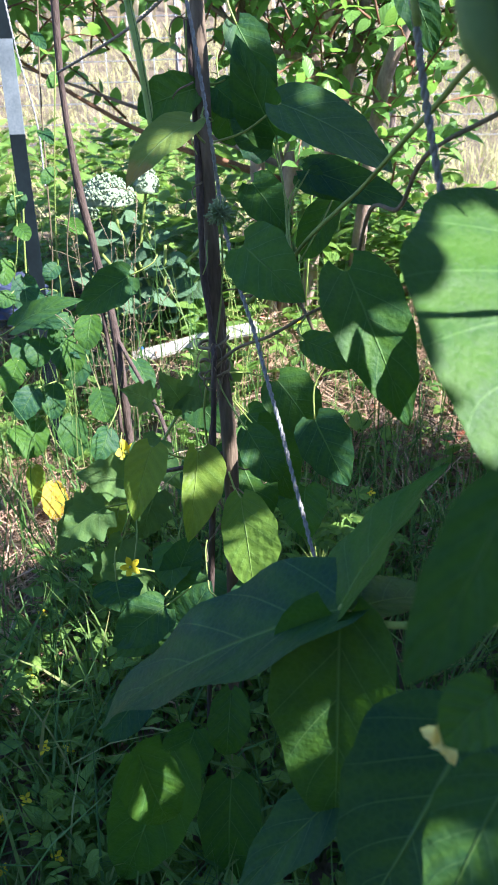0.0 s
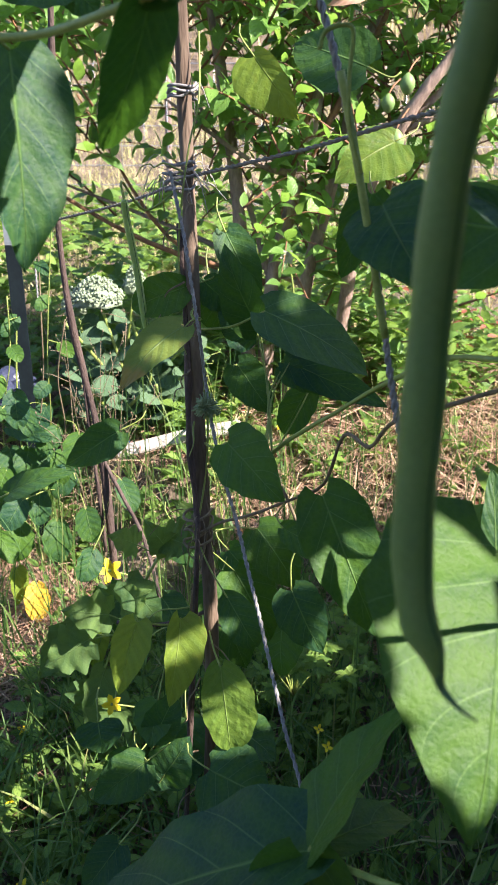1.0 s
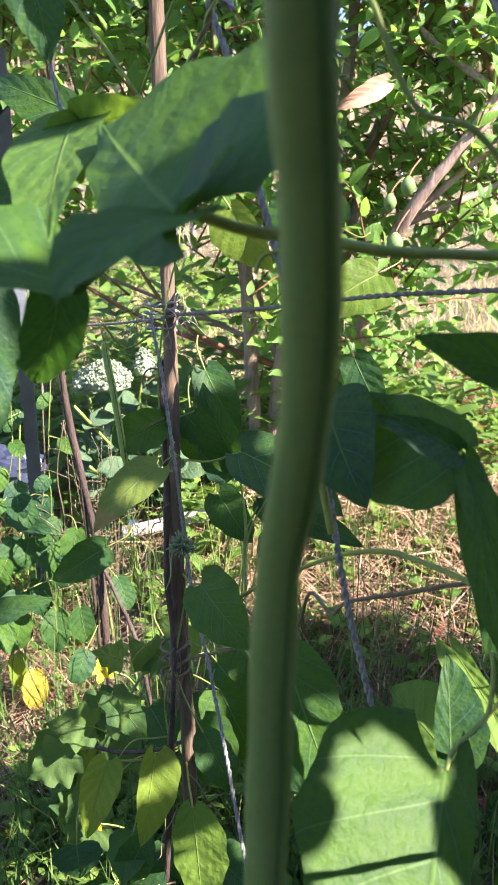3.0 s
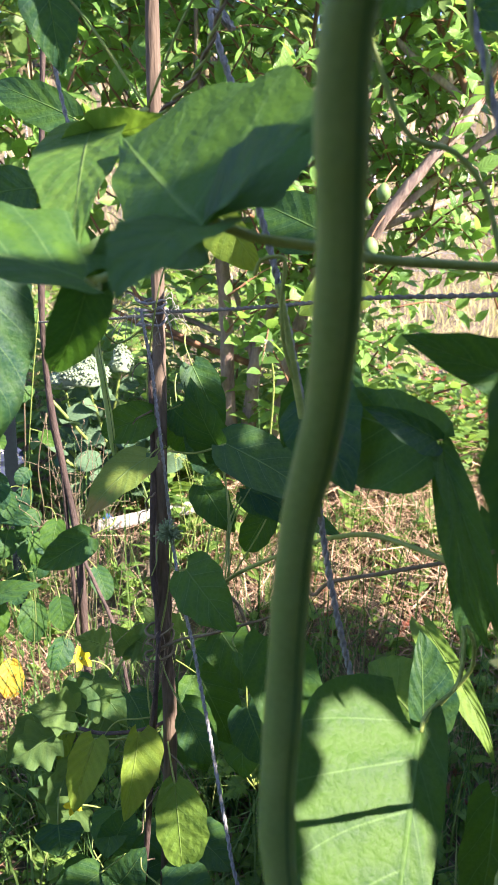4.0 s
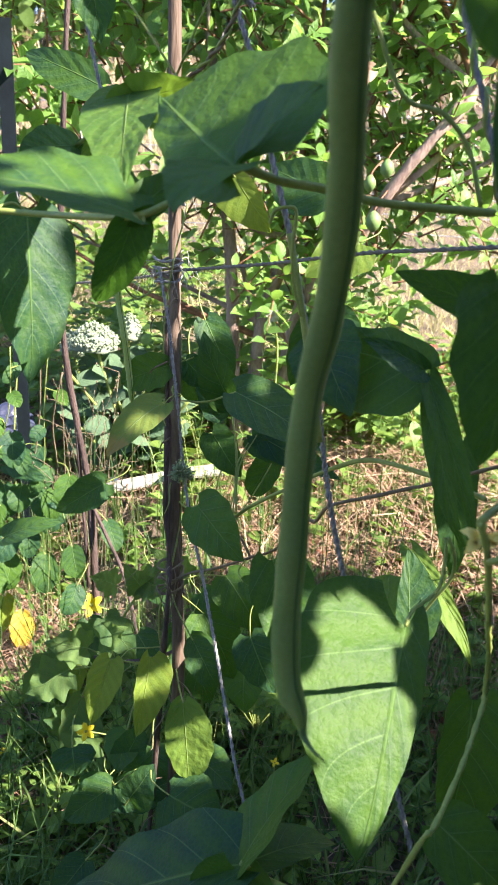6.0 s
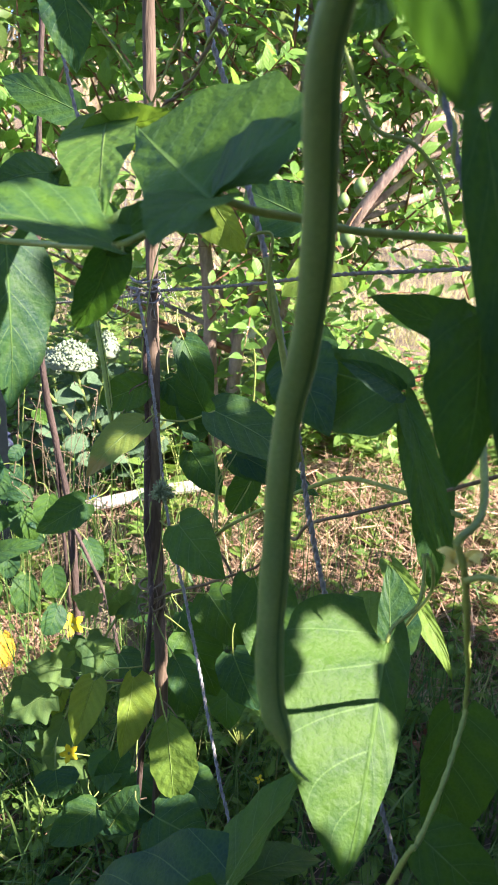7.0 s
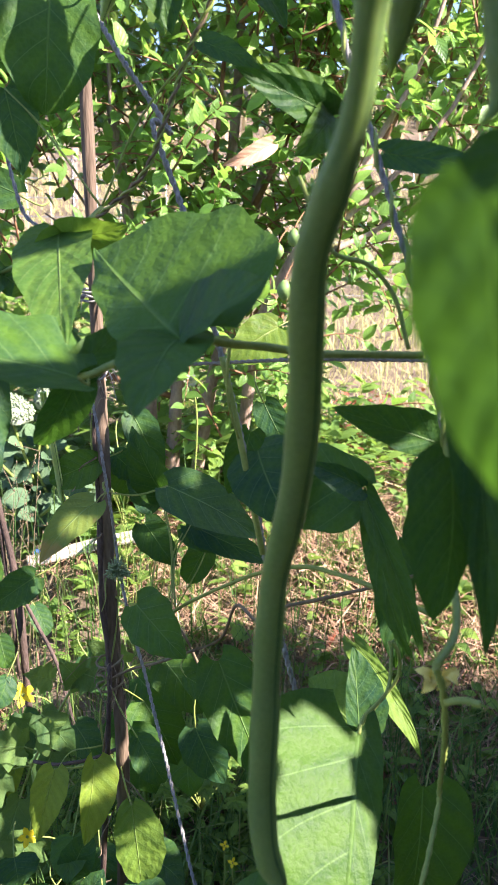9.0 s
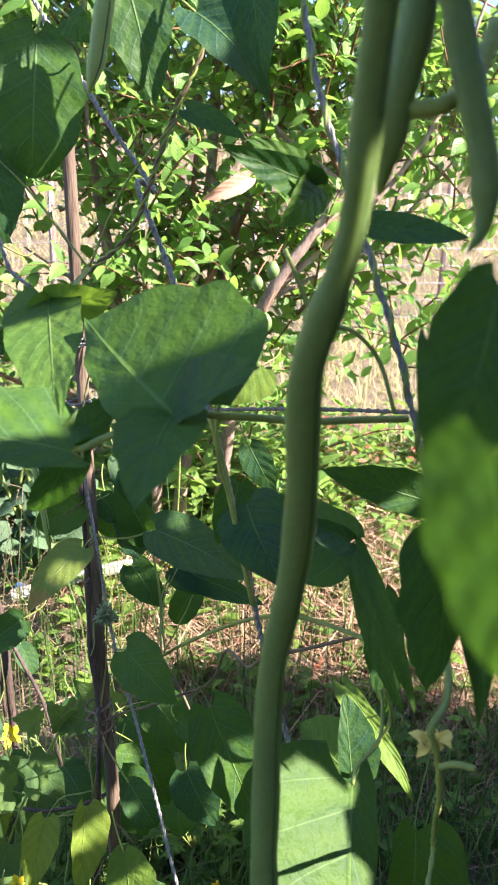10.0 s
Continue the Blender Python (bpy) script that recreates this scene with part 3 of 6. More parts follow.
weed_patch(620, -0.65, 0.2, 0.5, 1.25, 0.024, 17, "dense small-leaved weeds at the foot of the beans", 0.11)
weed_patch(420, -0.9, 0.7, 0.45, 1.55, 0.035, 11, "low broad-leaved weeds in the grass")
weed_patch(60, 0.02, 0.25, 1.05, 1.35, 0.032, 12, "bright clover-like weeds in a patch of sun", 0.08)
weed_patch(170, 0.1, 0.9, 1.15, 2.2, 0.045, 13, "green weeds growing through dry straw", 0.1)
weed_patch(260, -0.95, 0.1, 1.55, 2.6, 0.055, 14, "weeds along the edge of the bank", 0.16)
weed_patch(220, 0.0, 1.2, 1.95, 2.8, 0.06, 15, "weeds and seedlings under the bush", 0.22)
weed_patch(190, -0.5, 0.5, 1.85, 2.5, 0.062, 16, "tall leafy weeds among the trunks of the bush", 0.5)


def dead_leaves(n, cx, cy, rx, ry, lift, seed):
    g = np.random.default_rng(seed)
    x, y = cx + rx * g.normal(0, 0.5, n), cy + ry * g.normal(0, 0.5, n)
    z = ground_height(x, y) + lift * g.random(n)
    ang = g.uniform(0, 6.28, n)
    L = g.uniform(0.012, 0.035, n)
    ob = small_leaves("dead_leaves", np.stack([x, y, z], 1), np.stack([np.cos(ang), np.sin(ang), g.normal(0, 0.4, n)], 1), np.stack([g.normal(0, 0.6, n), g.normal(0, 0.6, n), np.ones(n)], 1), L, L * 0.5, DEAD_LEAF)
    return tagged(ob, "small reddish-brown dead leaves on the straw", "dead leaves", "", "stuff")


dead_leaves(260, 0.62, 2.35, 0.35, 0.3, 0.25, 51)
dead_leaves(220, -0.1, 1.98, 0.22, 0.14, 0.06, 52)
dead_leaves(200, 0.42, 1.4, 0.3, 0.3, 0.04, 53)

weed_patch(420, -2.4, 0.4, 2.5, 5.0, 0.085, 18, "green weeds in the dry field behind the beds", 0.28)

# the rest of the plot: cut grass round the beds
r = scatter(26000, -5, 5, -4.5, 2.6, lambda x, y: ((x < -1.2) | (x > 1.3) | (y < -0.3)))
blades("grass", r, rng.uniform(0.04, 0.12, len(r)), rng.uniform(0.006, 0.014, len(r)), 0.6, GRASS, seed=61, label="cut grass round the garden beds")

# ---- the leafy bush behind the bed ----
def build_bush(name, trunks, crown, leaves, seed, label, leaf_len=0.054, twig_len=0.3):
    """Several trunks, forking limbs, and twigs set with many small leaves."""
    g = random.Random(seed)
    root = thing(name, trunks[0][0], label, "bush")
    tips = []
    for pts, r in [(t, 0.017 if len(t) < 6 else 0.0145) for t in trunks]:
        tube("trunk", pts, lambda s, r=r: r * (1.15 - 0.55 * s), TRUNK_BARK, root, steps=5, sides=9, lumps=0.32, seed=g.randint(0, 999))
        tips += [Vector(p) for p in pts[1:]]
    bases, dirs, norms, lens, twigs_v, twigs_f = [], [], [], [], [], []
    (x0, x1), (y0, y1), (z0, z1) = crown
    made = 0
    while made < leaves:
        c = Vector((g.uniform(x0, x1), g.uniform(y0, y1), z0 + (z1 - z0) * g.random() ** 0.85))
        if c.x < 0.0 and c.z < 0.78 and c.y < 2.1:
            continue
        # gaps: fewer leaves low down and at the ragged edges
        dens = 1.25 * noise.noise(c * 3.1) + 0.42 * (c.z - z0) / (z1 - z0) - 0.02 - 0.25 * smooth01((-0.15 - c.x) / 0.3) + 0.35 * (0.0 < c.x < 0.4 and c.z < 0.9)
        if dens < g.uniform(-0.35, 0.25):
            continue
        d = Vector((g.uniform(-1, 1), g.uniform(-0.9, 0.5), g.uniform(-0.15, 1.0))).normalized()
        length = twig_len * g.uniform(0.5, 1.1)
        p = [c, c + d * length * 0.5 + Vector((0, 0, 0.02)), c + d * length + Vector((g.uniform(-0.03, 0.03), 0, -0.02))]
        path = smooth_path(p, 4)
        v, f = tube_data(path, lambda s: 0.0027 * (1.2 - s), 4, 0.1, made, len(twigs_v))
        twigs_v += v
        twigs_f += f
        k = max(6, int(length / 0.017))
        for i in range(k):
            u = 0.12 + 0.88 * i / (k - 1)
            q = path[min(int(u * (len(path) - 1)), len(path) - 1)]
            w = i * 2.4 + g.uniform(-0.5, 0.5)
            a, b = d.orthogonal().normalized(), d.cross(d.orthogonal()).normalized()
            out = (a * math.cos(w) + b * math.sin(w)) + d * 0.7 + Vector((0, 0, g.uniform(-0.45, 0.25)))
            bases.append(q)
            dirs.append(out.normalized())
            norms.append(Vector((0.3 * g.gauss(0, 1) + 0.5, 0.3 * g.gauss(0, 1) - 0.4, 1)))
            lens.append(leaf_len * g.uniform(0.55, 1.2))
            made += 1
    tagged(link_part("twigwork", obj_from("twigwork", twigs_v, twigs_f, TWIG_BARK), root), kind="stuff")
    L = np.array(lens)
    small_leaves("crown", np.array(bases), np.array(dirs), np.array(norms), L, L * np.random.default_rng(seed).uniform(0.42, 0.6, len(L)), BUSH_LEAF, root, "many small bright green leaves")["kind"] = "stuff"
    # bare limbs between trunks and crown
    for i in range(9):
        a = g.choice(tips)
        e = Vector((g.uniform(x0, x1), g.uniform(y0, y1), g.uniform(a.z, z1)))
        m = a.lerp(e, 0.5) + Vector((g.uniform(-0.08, 0.08), 0, g.uniform(-0.1, 0.02)))
        tube("limb", [a, m, e], lambda s: 0.007 * (1.15 - s) + 0.001, TRUNK_BARK if i % 2 else TWIG_BARK, root, steps=5, sides=6, lumps=0.15)
    return root


bush = build_bush("fruit_bush", [
    [(0.03, 1.92, 0.15), (0.005, 1.92, 0.52), (-0.012, 1.9, 0.78), (-0.06, 1.95, 1.1), (-0.12, 2.0, 1.5)],
    [(0.05, 1.95, 0.15), (0.07, 1.93, 0.55), (0.13, 1.9, 0.80), (0.2, 1.95, 1.15), (0.22, 2.0, 1.5)],
    [(0.10, 1.96, 0.15), (0.15, 1.93, 0.55), (0.19, 1.93, 0.72), (0.27, 2.0, 1.05), (0.4, 2.1, 1.5)],
], ((-0.9, 0.5), (1.74, 2.12), (0.45, 1.85)), 8200, 21, "leafy fruit bush with several grey-brown trunks in full sun")
build_bush("fruit_bush", [
    [(0.22, 2.0, 0.16), (0.26, 1.85, 0.7), (0.32, 1.78, 0.89), (0.42, 1.77, 1.035), (0.5, 1.8, 1.13), (0.66, 1.95, 1.4)],
], ((0.22, 1.0), (1.80, 2.18), (0.68, 1.85)), 3200, 22, "leafy fruit bush with one slanting thick branch")

# ---- far hedge, field fence ----
def build_hedge():
    g = np.random.default_rng(5)
    n = 12000
    x = g.uniform(-16, 18, n)
    y = 13 + g.normal(0, 1.0, n)
    top = 2.6 + 0.9 * np.sin(x * 0.7) + 0.5 * np.sin(x * 1.9 + 1)
    z = ground_height(x, y) + g.random(n) * top
    d = g.normal(0, 1, (n, 3))
    nn = g.normal(0, 0.5, (n, 3)) + np.array([0, -0.4, 1])
    L = g.uniform(0.2, 0.45, n)
    ob = small_leaves("hedge", np.stack([x, y, z], 1), d, nn, L, L * 0.6, HEDGE)
    tagged(ob, "distant green hedge at the field's edge", "hedge", "", "stuff")


build_hedge()


def build_fence():
    root = thing("wire_fence", (1.2, 5.2, 0.3), "galvanised wire mesh fence across the field", "fence")
    for i in range(7):
        x = -3.2 + i * 1.3
        tube("post", [(x, 5.2, 0.2), (x + 0.02, 5.2, 1.35)], 0.02, TRUNK_BARK, root, sides=8)
    for k in range(8):
        z = 0.42 + 0.115 * k
        tube("wire", [(-3.3, 5.18, z), (0.6, 5.18, z + 0.01), (4.8, 5.18, z)], 0.0028, WIRE, root, steps=3, sides=5)
    for i in range(55):
        x = -3.2 + i * 0.145
        tube("stay_wire", [(x, 5.18, 0.36), (x, 5.18, 1.25)], 0.0024, WIRE, root, steps=1, sides=4)


build_fence()

# ---- the trellis: pole, twig stake, steel post, twines ----
pole = thing('garden_pole', (0.0, 0.76, 0.0), 'weathered grey-brown wooden pole pushed into the ground', 'pole')
tube('pole', [(-0.0200, 0.9100, 1.2160), (-0.0180, 0.9000, 1.1430), (-0.0140, 0.8850, 0.9880), (-0.0100, 0.8700, 0.8580), (-0.0030, 0.8300, 0.7000), (0.0030, 0.8000, 0.5430), (0.0130, 0.7750, 0.3800), (0.0000, 0.7450, -0.0600)], lambda s: 0.84 * (0.0077 + 0.0012 * s + 0.0006 * math.sin(s * 40)), POLE_WOOD, pole, steps=6, sides=12, lumps=0.06)
tube('cane', [(-0.0180, 0.8600, 0.8170), (-0.0100, 0.8250, 0.7010), (-0.0080, 0.8000, 0.6130), (-0.0010, 0.7850, 0.5450), (-0.0010, 0.7650, 0.4710), (-0.0300, 0.7500, -0.0400)], lambda s: 0.0031 + 0.0006 * math.sin(s * 31), BARK, pole, 'dark split cane beside the pole', steps=5, sides=8, lumps=0.15)
stake = thing('twig_stake', (-0.16, 1.2, 0.0), 'dark knotty branch used as a stake', 'stake')
tube('stake', [(-0.1870, 1.1800, 1.2650), (-0.2010, 1.1800, 1.1490), (-0.2160, 1.1900, 0.9800), (-0.2300, 1.2000, 0.7830), (-0.2240, 1.2000, 0.6470), (-0.2090, 1.2000, 0.5430), (-0.1880, 1.1800, 0.4330), (-0.1740, 1.1500, 0.2160), (-0.1640, 1.1200, -0.0400)], lambda s: 0.7 * (0.0052 + 0.0042 * s + 0.0012 * math.sin(s * 26)), BARK, stake, steps=6, sides=10, lumps=0.12)
tube('branch', [(-0.1890, 1.1800, 0.4280), (-0.1560, 1.1500, 0.3790), (-0.1150, 1.1000, 0.3280), (-0.0850, 1.0500, 0.2490)], 0.0031, BARK, stake, lumps=0.25)
tube('branch', [(-0.2120, 1.2000, 0.5500), (-0.2060, 1.1900, 0.4690), (-0.1960, 1.1700, 0.3880), (-0.1860, 1.1500, 0.2750)], 0.0031, BARK, stake, lumps=0.25)
POST_TOP, POST_FOOT = Vector((-0.436, 1.620, 1.199)), Vector((-0.446, 1.620, -0.050))
tagged(link_part('twine', cord_mesh('twine', [(-0.0242, 0.8480, 0.8656), (-0.0181, 0.8350, 0.8443), (-0.0112, 0.8250, 0.8166), (-0.0062, 0.8150, 0.7889), (0.0033, 0.8000, 0.7318), (0.0098, 0.7900, 0.6847), (0.0162, 0.7750, 0.6488), (0.0279, 0.7450, 0.6078), (0.0410, 0.7200, 0.5759), (0.0545, 0.6900, 0.5355), (0.0646, 0.6650, 0.5069), (0.0789, 0.6300, 0.4616), (0.0904, 0.6000, 0.4286), (0.0983, 0.5850, 0.4099), (0.1131, 0.5500, 0.3736), (0.1282, 0.5200, 0.3353)], TWINE, strand=0.0012, lay=0.015, seed=11)), 'grey-blue twisted twine stretched from the knot on the pole', 'twine', 'trellis twines')
tagged(link_part('twine', cord_mesh('twine', [(-0.0330, 0.7750, 1.2500), (0.0040, 0.7350, 1.1890), (0.0350, 0.7000, 1.1390), (0.0712, 0.6640, 1.0871), (0.0583, 0.6439, 1.0912), (0.0823, 0.6138, 1.0272), (0.0924, 0.5887, 0.9843), (0.1113, 0.5736, 0.9223), (0.1351, 0.5634, 0.8233), (0.1510, 0.5532, 0.7423), (0.1709, 0.5431, 0.6673), (0.1988, 0.5229, 0.5863), (0.2207, 0.5028, 0.5153), (0.2387, 0.4827, 0.4603)], TWINE, strand=0.0015, lay=0.015, seed=11)), 'grey-blue twisted twine stretched through the bean vines', 'twine', 'trellis twines')
tagged(link_part('twine', cord_mesh('twine', [(0.1540, 0.5247, 1.2138), (0.1644, 0.5036, 1.1458), (0.1812, 0.4846, 1.0885), (0.1962, 0.4645, 1.0365), (0.2102, 0.4544, 0.9925), (0.2221, 0.4443, 0.9445), (0.2301, 0.4342, 0.9095)], TWINE, strand=0.0012, lay=0.02, seed=12)), 'grey-blue twisted twine stretched through the bean vines', 'twine', 'trellis twines')
tagged(link_part('twine', cord_mesh('twine', [(-0.0910, 0.7500, 1.1420), (-0.0660, 0.7200, 1.0760), (-0.0500, 0.7000, 1.0260), (-0.0311, 0.6831, 1.0113)], TWINE, strand=0.0011, lay=0.02, seed=11)), 'grey-blue twisted twine stretched through the bean vines', 'twine', 'trellis twines')
tagged(link_part('cord', cord_mesh('cord', [(-0.235, 1.200, 0.780), (-0.103, 1.030, 0.820), (-0.010, 0.872, 0.857)], JUTE, strand=0.0012, lay=0.017)), 'dark weathered cord tied level between the stakes', 'cord', 'level cords')
tagged(link_part('cord', cord_mesh('cord', [(-0.010, 0.872, 0.859), (0.054, 0.800, 0.876), (0.102, 0.750, 0.889), (0.171, 0.660, 0.912), (0.221, 0.610, 0.923), (0.267, 0.550, 0.935)], JUTE, strand=0.0012, lay=0.017)), 'dark weathered cord tied level between the stakes', 'cord', 'level cords')
TIE = Vector((-0.017, 0.868, 0.859))
BIND = Vector((0.001, 0.790, 0.521))
TIE_TOP = Vector((-0.014, 0.885, 0.935))
# ---- the near climbing bean with its pods ----
near_bean = thing('climbing_bean', (0.30, 0.52, 0.0), 'climbing bean with broad green leaves and long hanging pods', 'bean plant', 'climbing beans')
main_pod = pod('bean_pod', [(0.1245, 0.2153, 1.145), (0.1248, 0.2226, 1.125), (0.1251, 0.2300, 1.105), (0.1254, 0.2373, 1.085), (0.1253, 0.2447, 1.065), (0.1216, 0.2522, 1.045), (0.1176, 0.2598, 1.025), (0.1183, 0.2669, 1.005), (0.1201, 0.2736, 0.985), (0.1209, 0.2797, 0.965), (0.1205, 0.2849, 0.945), (0.1186, 0.2892, 0.925), (0.1155, 0.2921, 0.905), (0.1143, 0.2934, 0.885), (0.1138, 0.2933, 0.865), (0.1137, 0.2919, 0.845), (0.1133, 0.2899, 0.825), (0.1131, 0.2874, 0.805), (0.1139, 0.2848, 0.790), (0.1163, 0.2823, 0.775), (0.1205, 0.2795, 0.766), (0.1236, 0.2773, 0.756)], 0.0058, 0.0049, near_bean, neck=0.24)
tube('pod_beak', [(0.1225, 0.2780, 0.7600), (0.1238, 0.2770, 0.7555), (0.1274, 0.2722, 0.7531), (0.1327, 0.2680, 0.7512)], lambda s: 0.0016 * (1.15 - s), SEAM, main_pod, steps=6, sides=8)
second_pod = pod('bean_pod', [(0.1480, 0.2600, 1.1560), (0.1460, 0.2620, 1.1357), (0.1447, 0.2620, 1.1189), (0.1420, 0.2650, 1.1018), (0.1413, 0.2680, 1.0898), (0.1402, 0.2720, 1.0762)], 0.0052, 0.0043, near_bean)
pod('bean_pod', [(0.1470, 0.2510, 1.1500), (0.1494, 0.2500, 1.1326), (0.1533, 0.2500, 1.1169), (0.1579, 0.2480, 1.1001), (0.1621, 0.2460, 1.0828), (0.1624, 0.2440, 1.0678), (0.1582, 0.2420, 1.0610)], 0.0044, 0.0040, near_bean)
tube('pod_stalk', [(0.1719, 0.2700, 1.1247), (0.1646, 0.2640, 1.1096), (0.1563, 0.2620, 1.1016), (0.1471, 0.2640, 1.0998), (0.1425, 0.2660, 1.1019)], 0.0027, STALK, second_pod, steps=6)
twist('vine', [(0.1540, 0.5247, 1.2138), (0.1644, 0.5036, 1.1458), (0.1812, 0.4846, 1.0885), (0.1962, 0.4645, 1.0365), (0.2102, 0.4544, 0.9925), (0.2221, 0.4443, 0.9445), (0.2301, 0.4342, 0.9095)], 0.0019, [(0.0013, STALK)], near_bean, turn=0.032, steps=14)
tube('vine', [(0.2221, 0.4443, 0.9445), (0.2301, 0.4342, 0.9095), (0.2280, 0.4150, 0.8700), (0.2180, 0.3600, 0.8400), (0.1987, 0.3320, 0.8336)], 0.0021, STALK, near_bean, steps=8, lumps=0.1)
tube('vine', [(0.1987, 0.3320, 0.8336), (0.2056, 0.3360, 0.8164), (0.2147, 0.3500, 0.7851), (0.2259, 0.3740, 0.7508), (0.2385, 0.4030, 0.7194), (0.2499, 0.4300, 0.6864), (0.2544, 0.4400, 0.6625), (0.2543, 0.4380, 0.6502), (0.2448, 0.4200, 0.6381), (0.2339, 0.4000, 0.6295), (0.2160, 0.3750, 0.6079), (0.2059, 0.3700, 0.5939), (0.1800, 0.4000, 0.4400), (0.1900, 0.4400, 0.2800)], lambda s: 0.0018 + 0.0003 * math.sin(s * 150), STALK, near_bean, steps=9, lumps=0.1)
tube('vine', [(0.0804, 0.4036, 0.9780), (0.0984, 0.4087, 0.9719), (0.1223, 0.4138, 0.9689), (0.1483, 0.4240, 0.9638), (0.1812, 0.4342, 0.9616), (0.2122, 0.4393, 0.9605)], 0.0022, STALK, near_bean, steps=6, lumps=0.1)
tube('vine', [(0.1413, 0.4543, 1.0527), (0.1602, 0.4542, 1.0156), (0.1822, 0.4543, 1.0076), (0.1982, 0.4544, 0.9905), (0.2061, 0.4443, 0.9625)], 0.0013, STALK, near_bean, steps=6, lumps=0.15)
tube('vine', [(0.1084, 0.5636, 0.9334), (0.1173, 0.5586, 0.8964), (0.1243, 0.5535, 0.8644), (0.1312, 0.5484, 0.8314), (0.1402, 0.5433, 0.7893)], 0.0024, STALK, near_bean, steps=6, lumps=0.1)
tube('tendril', [(0.0946, 0.5336, 0.9415), (0.0976, 0.5336, 0.9495), (0.1056, 0.5337, 0.9525), (0.1116, 0.5337, 0.9495), (0.1106, 0.5336, 0.9285), (0.1125, 0.5336, 0.9055), (0.1194, 0.5335, 0.8824)], 0.0012, STALK, near_bean, steps=6)
tube('vine', [(0.2047, 0.3300, 0.8146), (0.2105, 0.3250, 0.8196), (0.2179, 0.3200, 0.8205)], 0.0017, STALK, near_bean, steps=5, lumps=0.1)
leaf(near_bean, (0.0790, 0.3880, 0.9770), (0.0290, 0.4825, 1.0100), 0.094, (-0.53, -0.52, 0.67), skew=-0.51, fold=-0.04, bend=0.03, wave=0.02, cord=0.2, nu=24, nv=9)
leaf(near_bean, (0.0790, 0.3880, 0.9770), (0.0610, 0.3030, 0.9640), 0.042, (-0.06, -0.14, 0.99), skew=-0.07, fold=0.12, bend=0.06, nu=20, nv=7)
leaf(near_bean, (0.0790, 0.3880, 0.9770), (0.1135, 0.3420, 1.0100), 0.036, (-0.82, -0.23, 0.53), skew=0.25, fold=0.25, bend=0.03, nu=20, nv=7)
left_bean = thing('climbing_bean', (-0.12, 0.6, 0.0), 'climbing bean with dark shaded leaves on a slanting twine', 'bean plant', 'climbing beans')
leaf(left_bean, (0.0014, 0.5517, 1.0165), (0.0180, 0.4254, 0.9626), 0.051, (-0.22, -0.45, 0.86), skew=-0.13, bend=0.05, fold=0.12, wave=0.03, nu=20, nv=7, mat=SUNLIT_LEAF)
leaf(left_bean, (0.0057, 0.5484, 1.0137), (0.0478, 0.5236, 1.0206), 0.034, (-0.35, -0.74, -0.57), bend=0.05, mat=SUNLIT_LEAF)
leaf(left_bean, (0.0047, 0.5483, 1.0127), (-0.0263, 0.5330, 0.9758), 0.033, (0.50, -0.87, -0.06), bend=0.08, mat=SUNLIT_LEAF)
leaf(left_bean, (-0.0790, 0.8320, 1.0375), (-0.1650, 0.8700, 1.0710), 0.040, (-0.27, -0.91, 0.32), skew=0.11, bend=0.08, fold=0.1)
leaf(left_bean, (-0.0528, 0.6229, 0.9825), (-0.0846, 0.5877, 0.9747), 0.039, (0.61, -0.65, 0.44), shape='round')
leaf(left_bean, (-0.0528, 0.6229, 0.9825), (-0.0358, 0.6230, 0.9685), 0.028, (0.11, -0.98, 0.14), shape='round')
leaf(left_bean, (0.0277, 0.4100, 0.9530), (-0.0691, 0.4000, 0.9667), 0.075, (0.16, -0.26, 0.95), skew=-0.26, bend=0.06, fold=0.12, nu=24, nv=9)
leaf(left_bean, (0.0256, 0.4250, 0.9502), (-0.0052, 0.4800, 0.8930), 0.027, (0.12, -0.68, -0.72), skew=0.0, bend=0.05, fold=0.3)
leaf(left_bean, (0.0232, 0.4232, 0.9501), (0.0511, 0.4535, 0.9729), 0.021, (0.41, -0.76, 0.50), bend=0.05)
leaf(left_bean, (-0.0631, 0.5300, 0.9412), (-0.0593, 0.5000, 0.8341), 0.061, (0.67, -0.71, 0.22), skew=0.04, bend=0.05, wave=0.03, nu=20, nv=7)
tube('vine', [(0.0804, 0.4006, 0.9770), (0.0614, 0.4085, 0.9680), (0.0423, 0.4184, 0.9570), (0.0232, 0.4232, 0.9501), (-0.0311, 0.4829, 0.9440), (-0.0762, 0.5022, 0.9432)], 0.002, STALK, left_bean, steps=6)
tube('vine', [(0.0234, 0.6035, 1.0314), (0.0077, 0.5384, 1.0127), (-0.0185, 0.5732, 0.9996), (-0.0528, 0.6229, 0.9825)], 0.0016, STALK, left_bean, steps=6)
twist('vine', [(0.1109, 0.6034, 1.1966), (0.1019, 0.6033, 1.1696), (0.0859, 0.6082, 1.1375), (0.0695, 0.6140, 1.0943), (0.0524, 0.6238, 1.0553), (0.0222, 0.6435, 1.0283), (-0.0230, 0.6531, 0.9934)], 0.0012, [(0.0011, STALK), (0.0012, OLD_STEM)], left_bean, turn=0.022, steps=14, seed=3)
leaf(left_bean, (-0.0093, 0.6428, 1.1894), (-0.0185, 0.6235, 1.0935), 0.086, (0.18, -0.97, 0.18), bend=0.06, wave=0.025, nu=20, nv=7, shape='round')
leaf(left_bean, (-0.0446, 0.6334, 1.1095), (-0.0336, 0.6233, 1.0515), 0.039, (0.14, -0.97, 0.19))
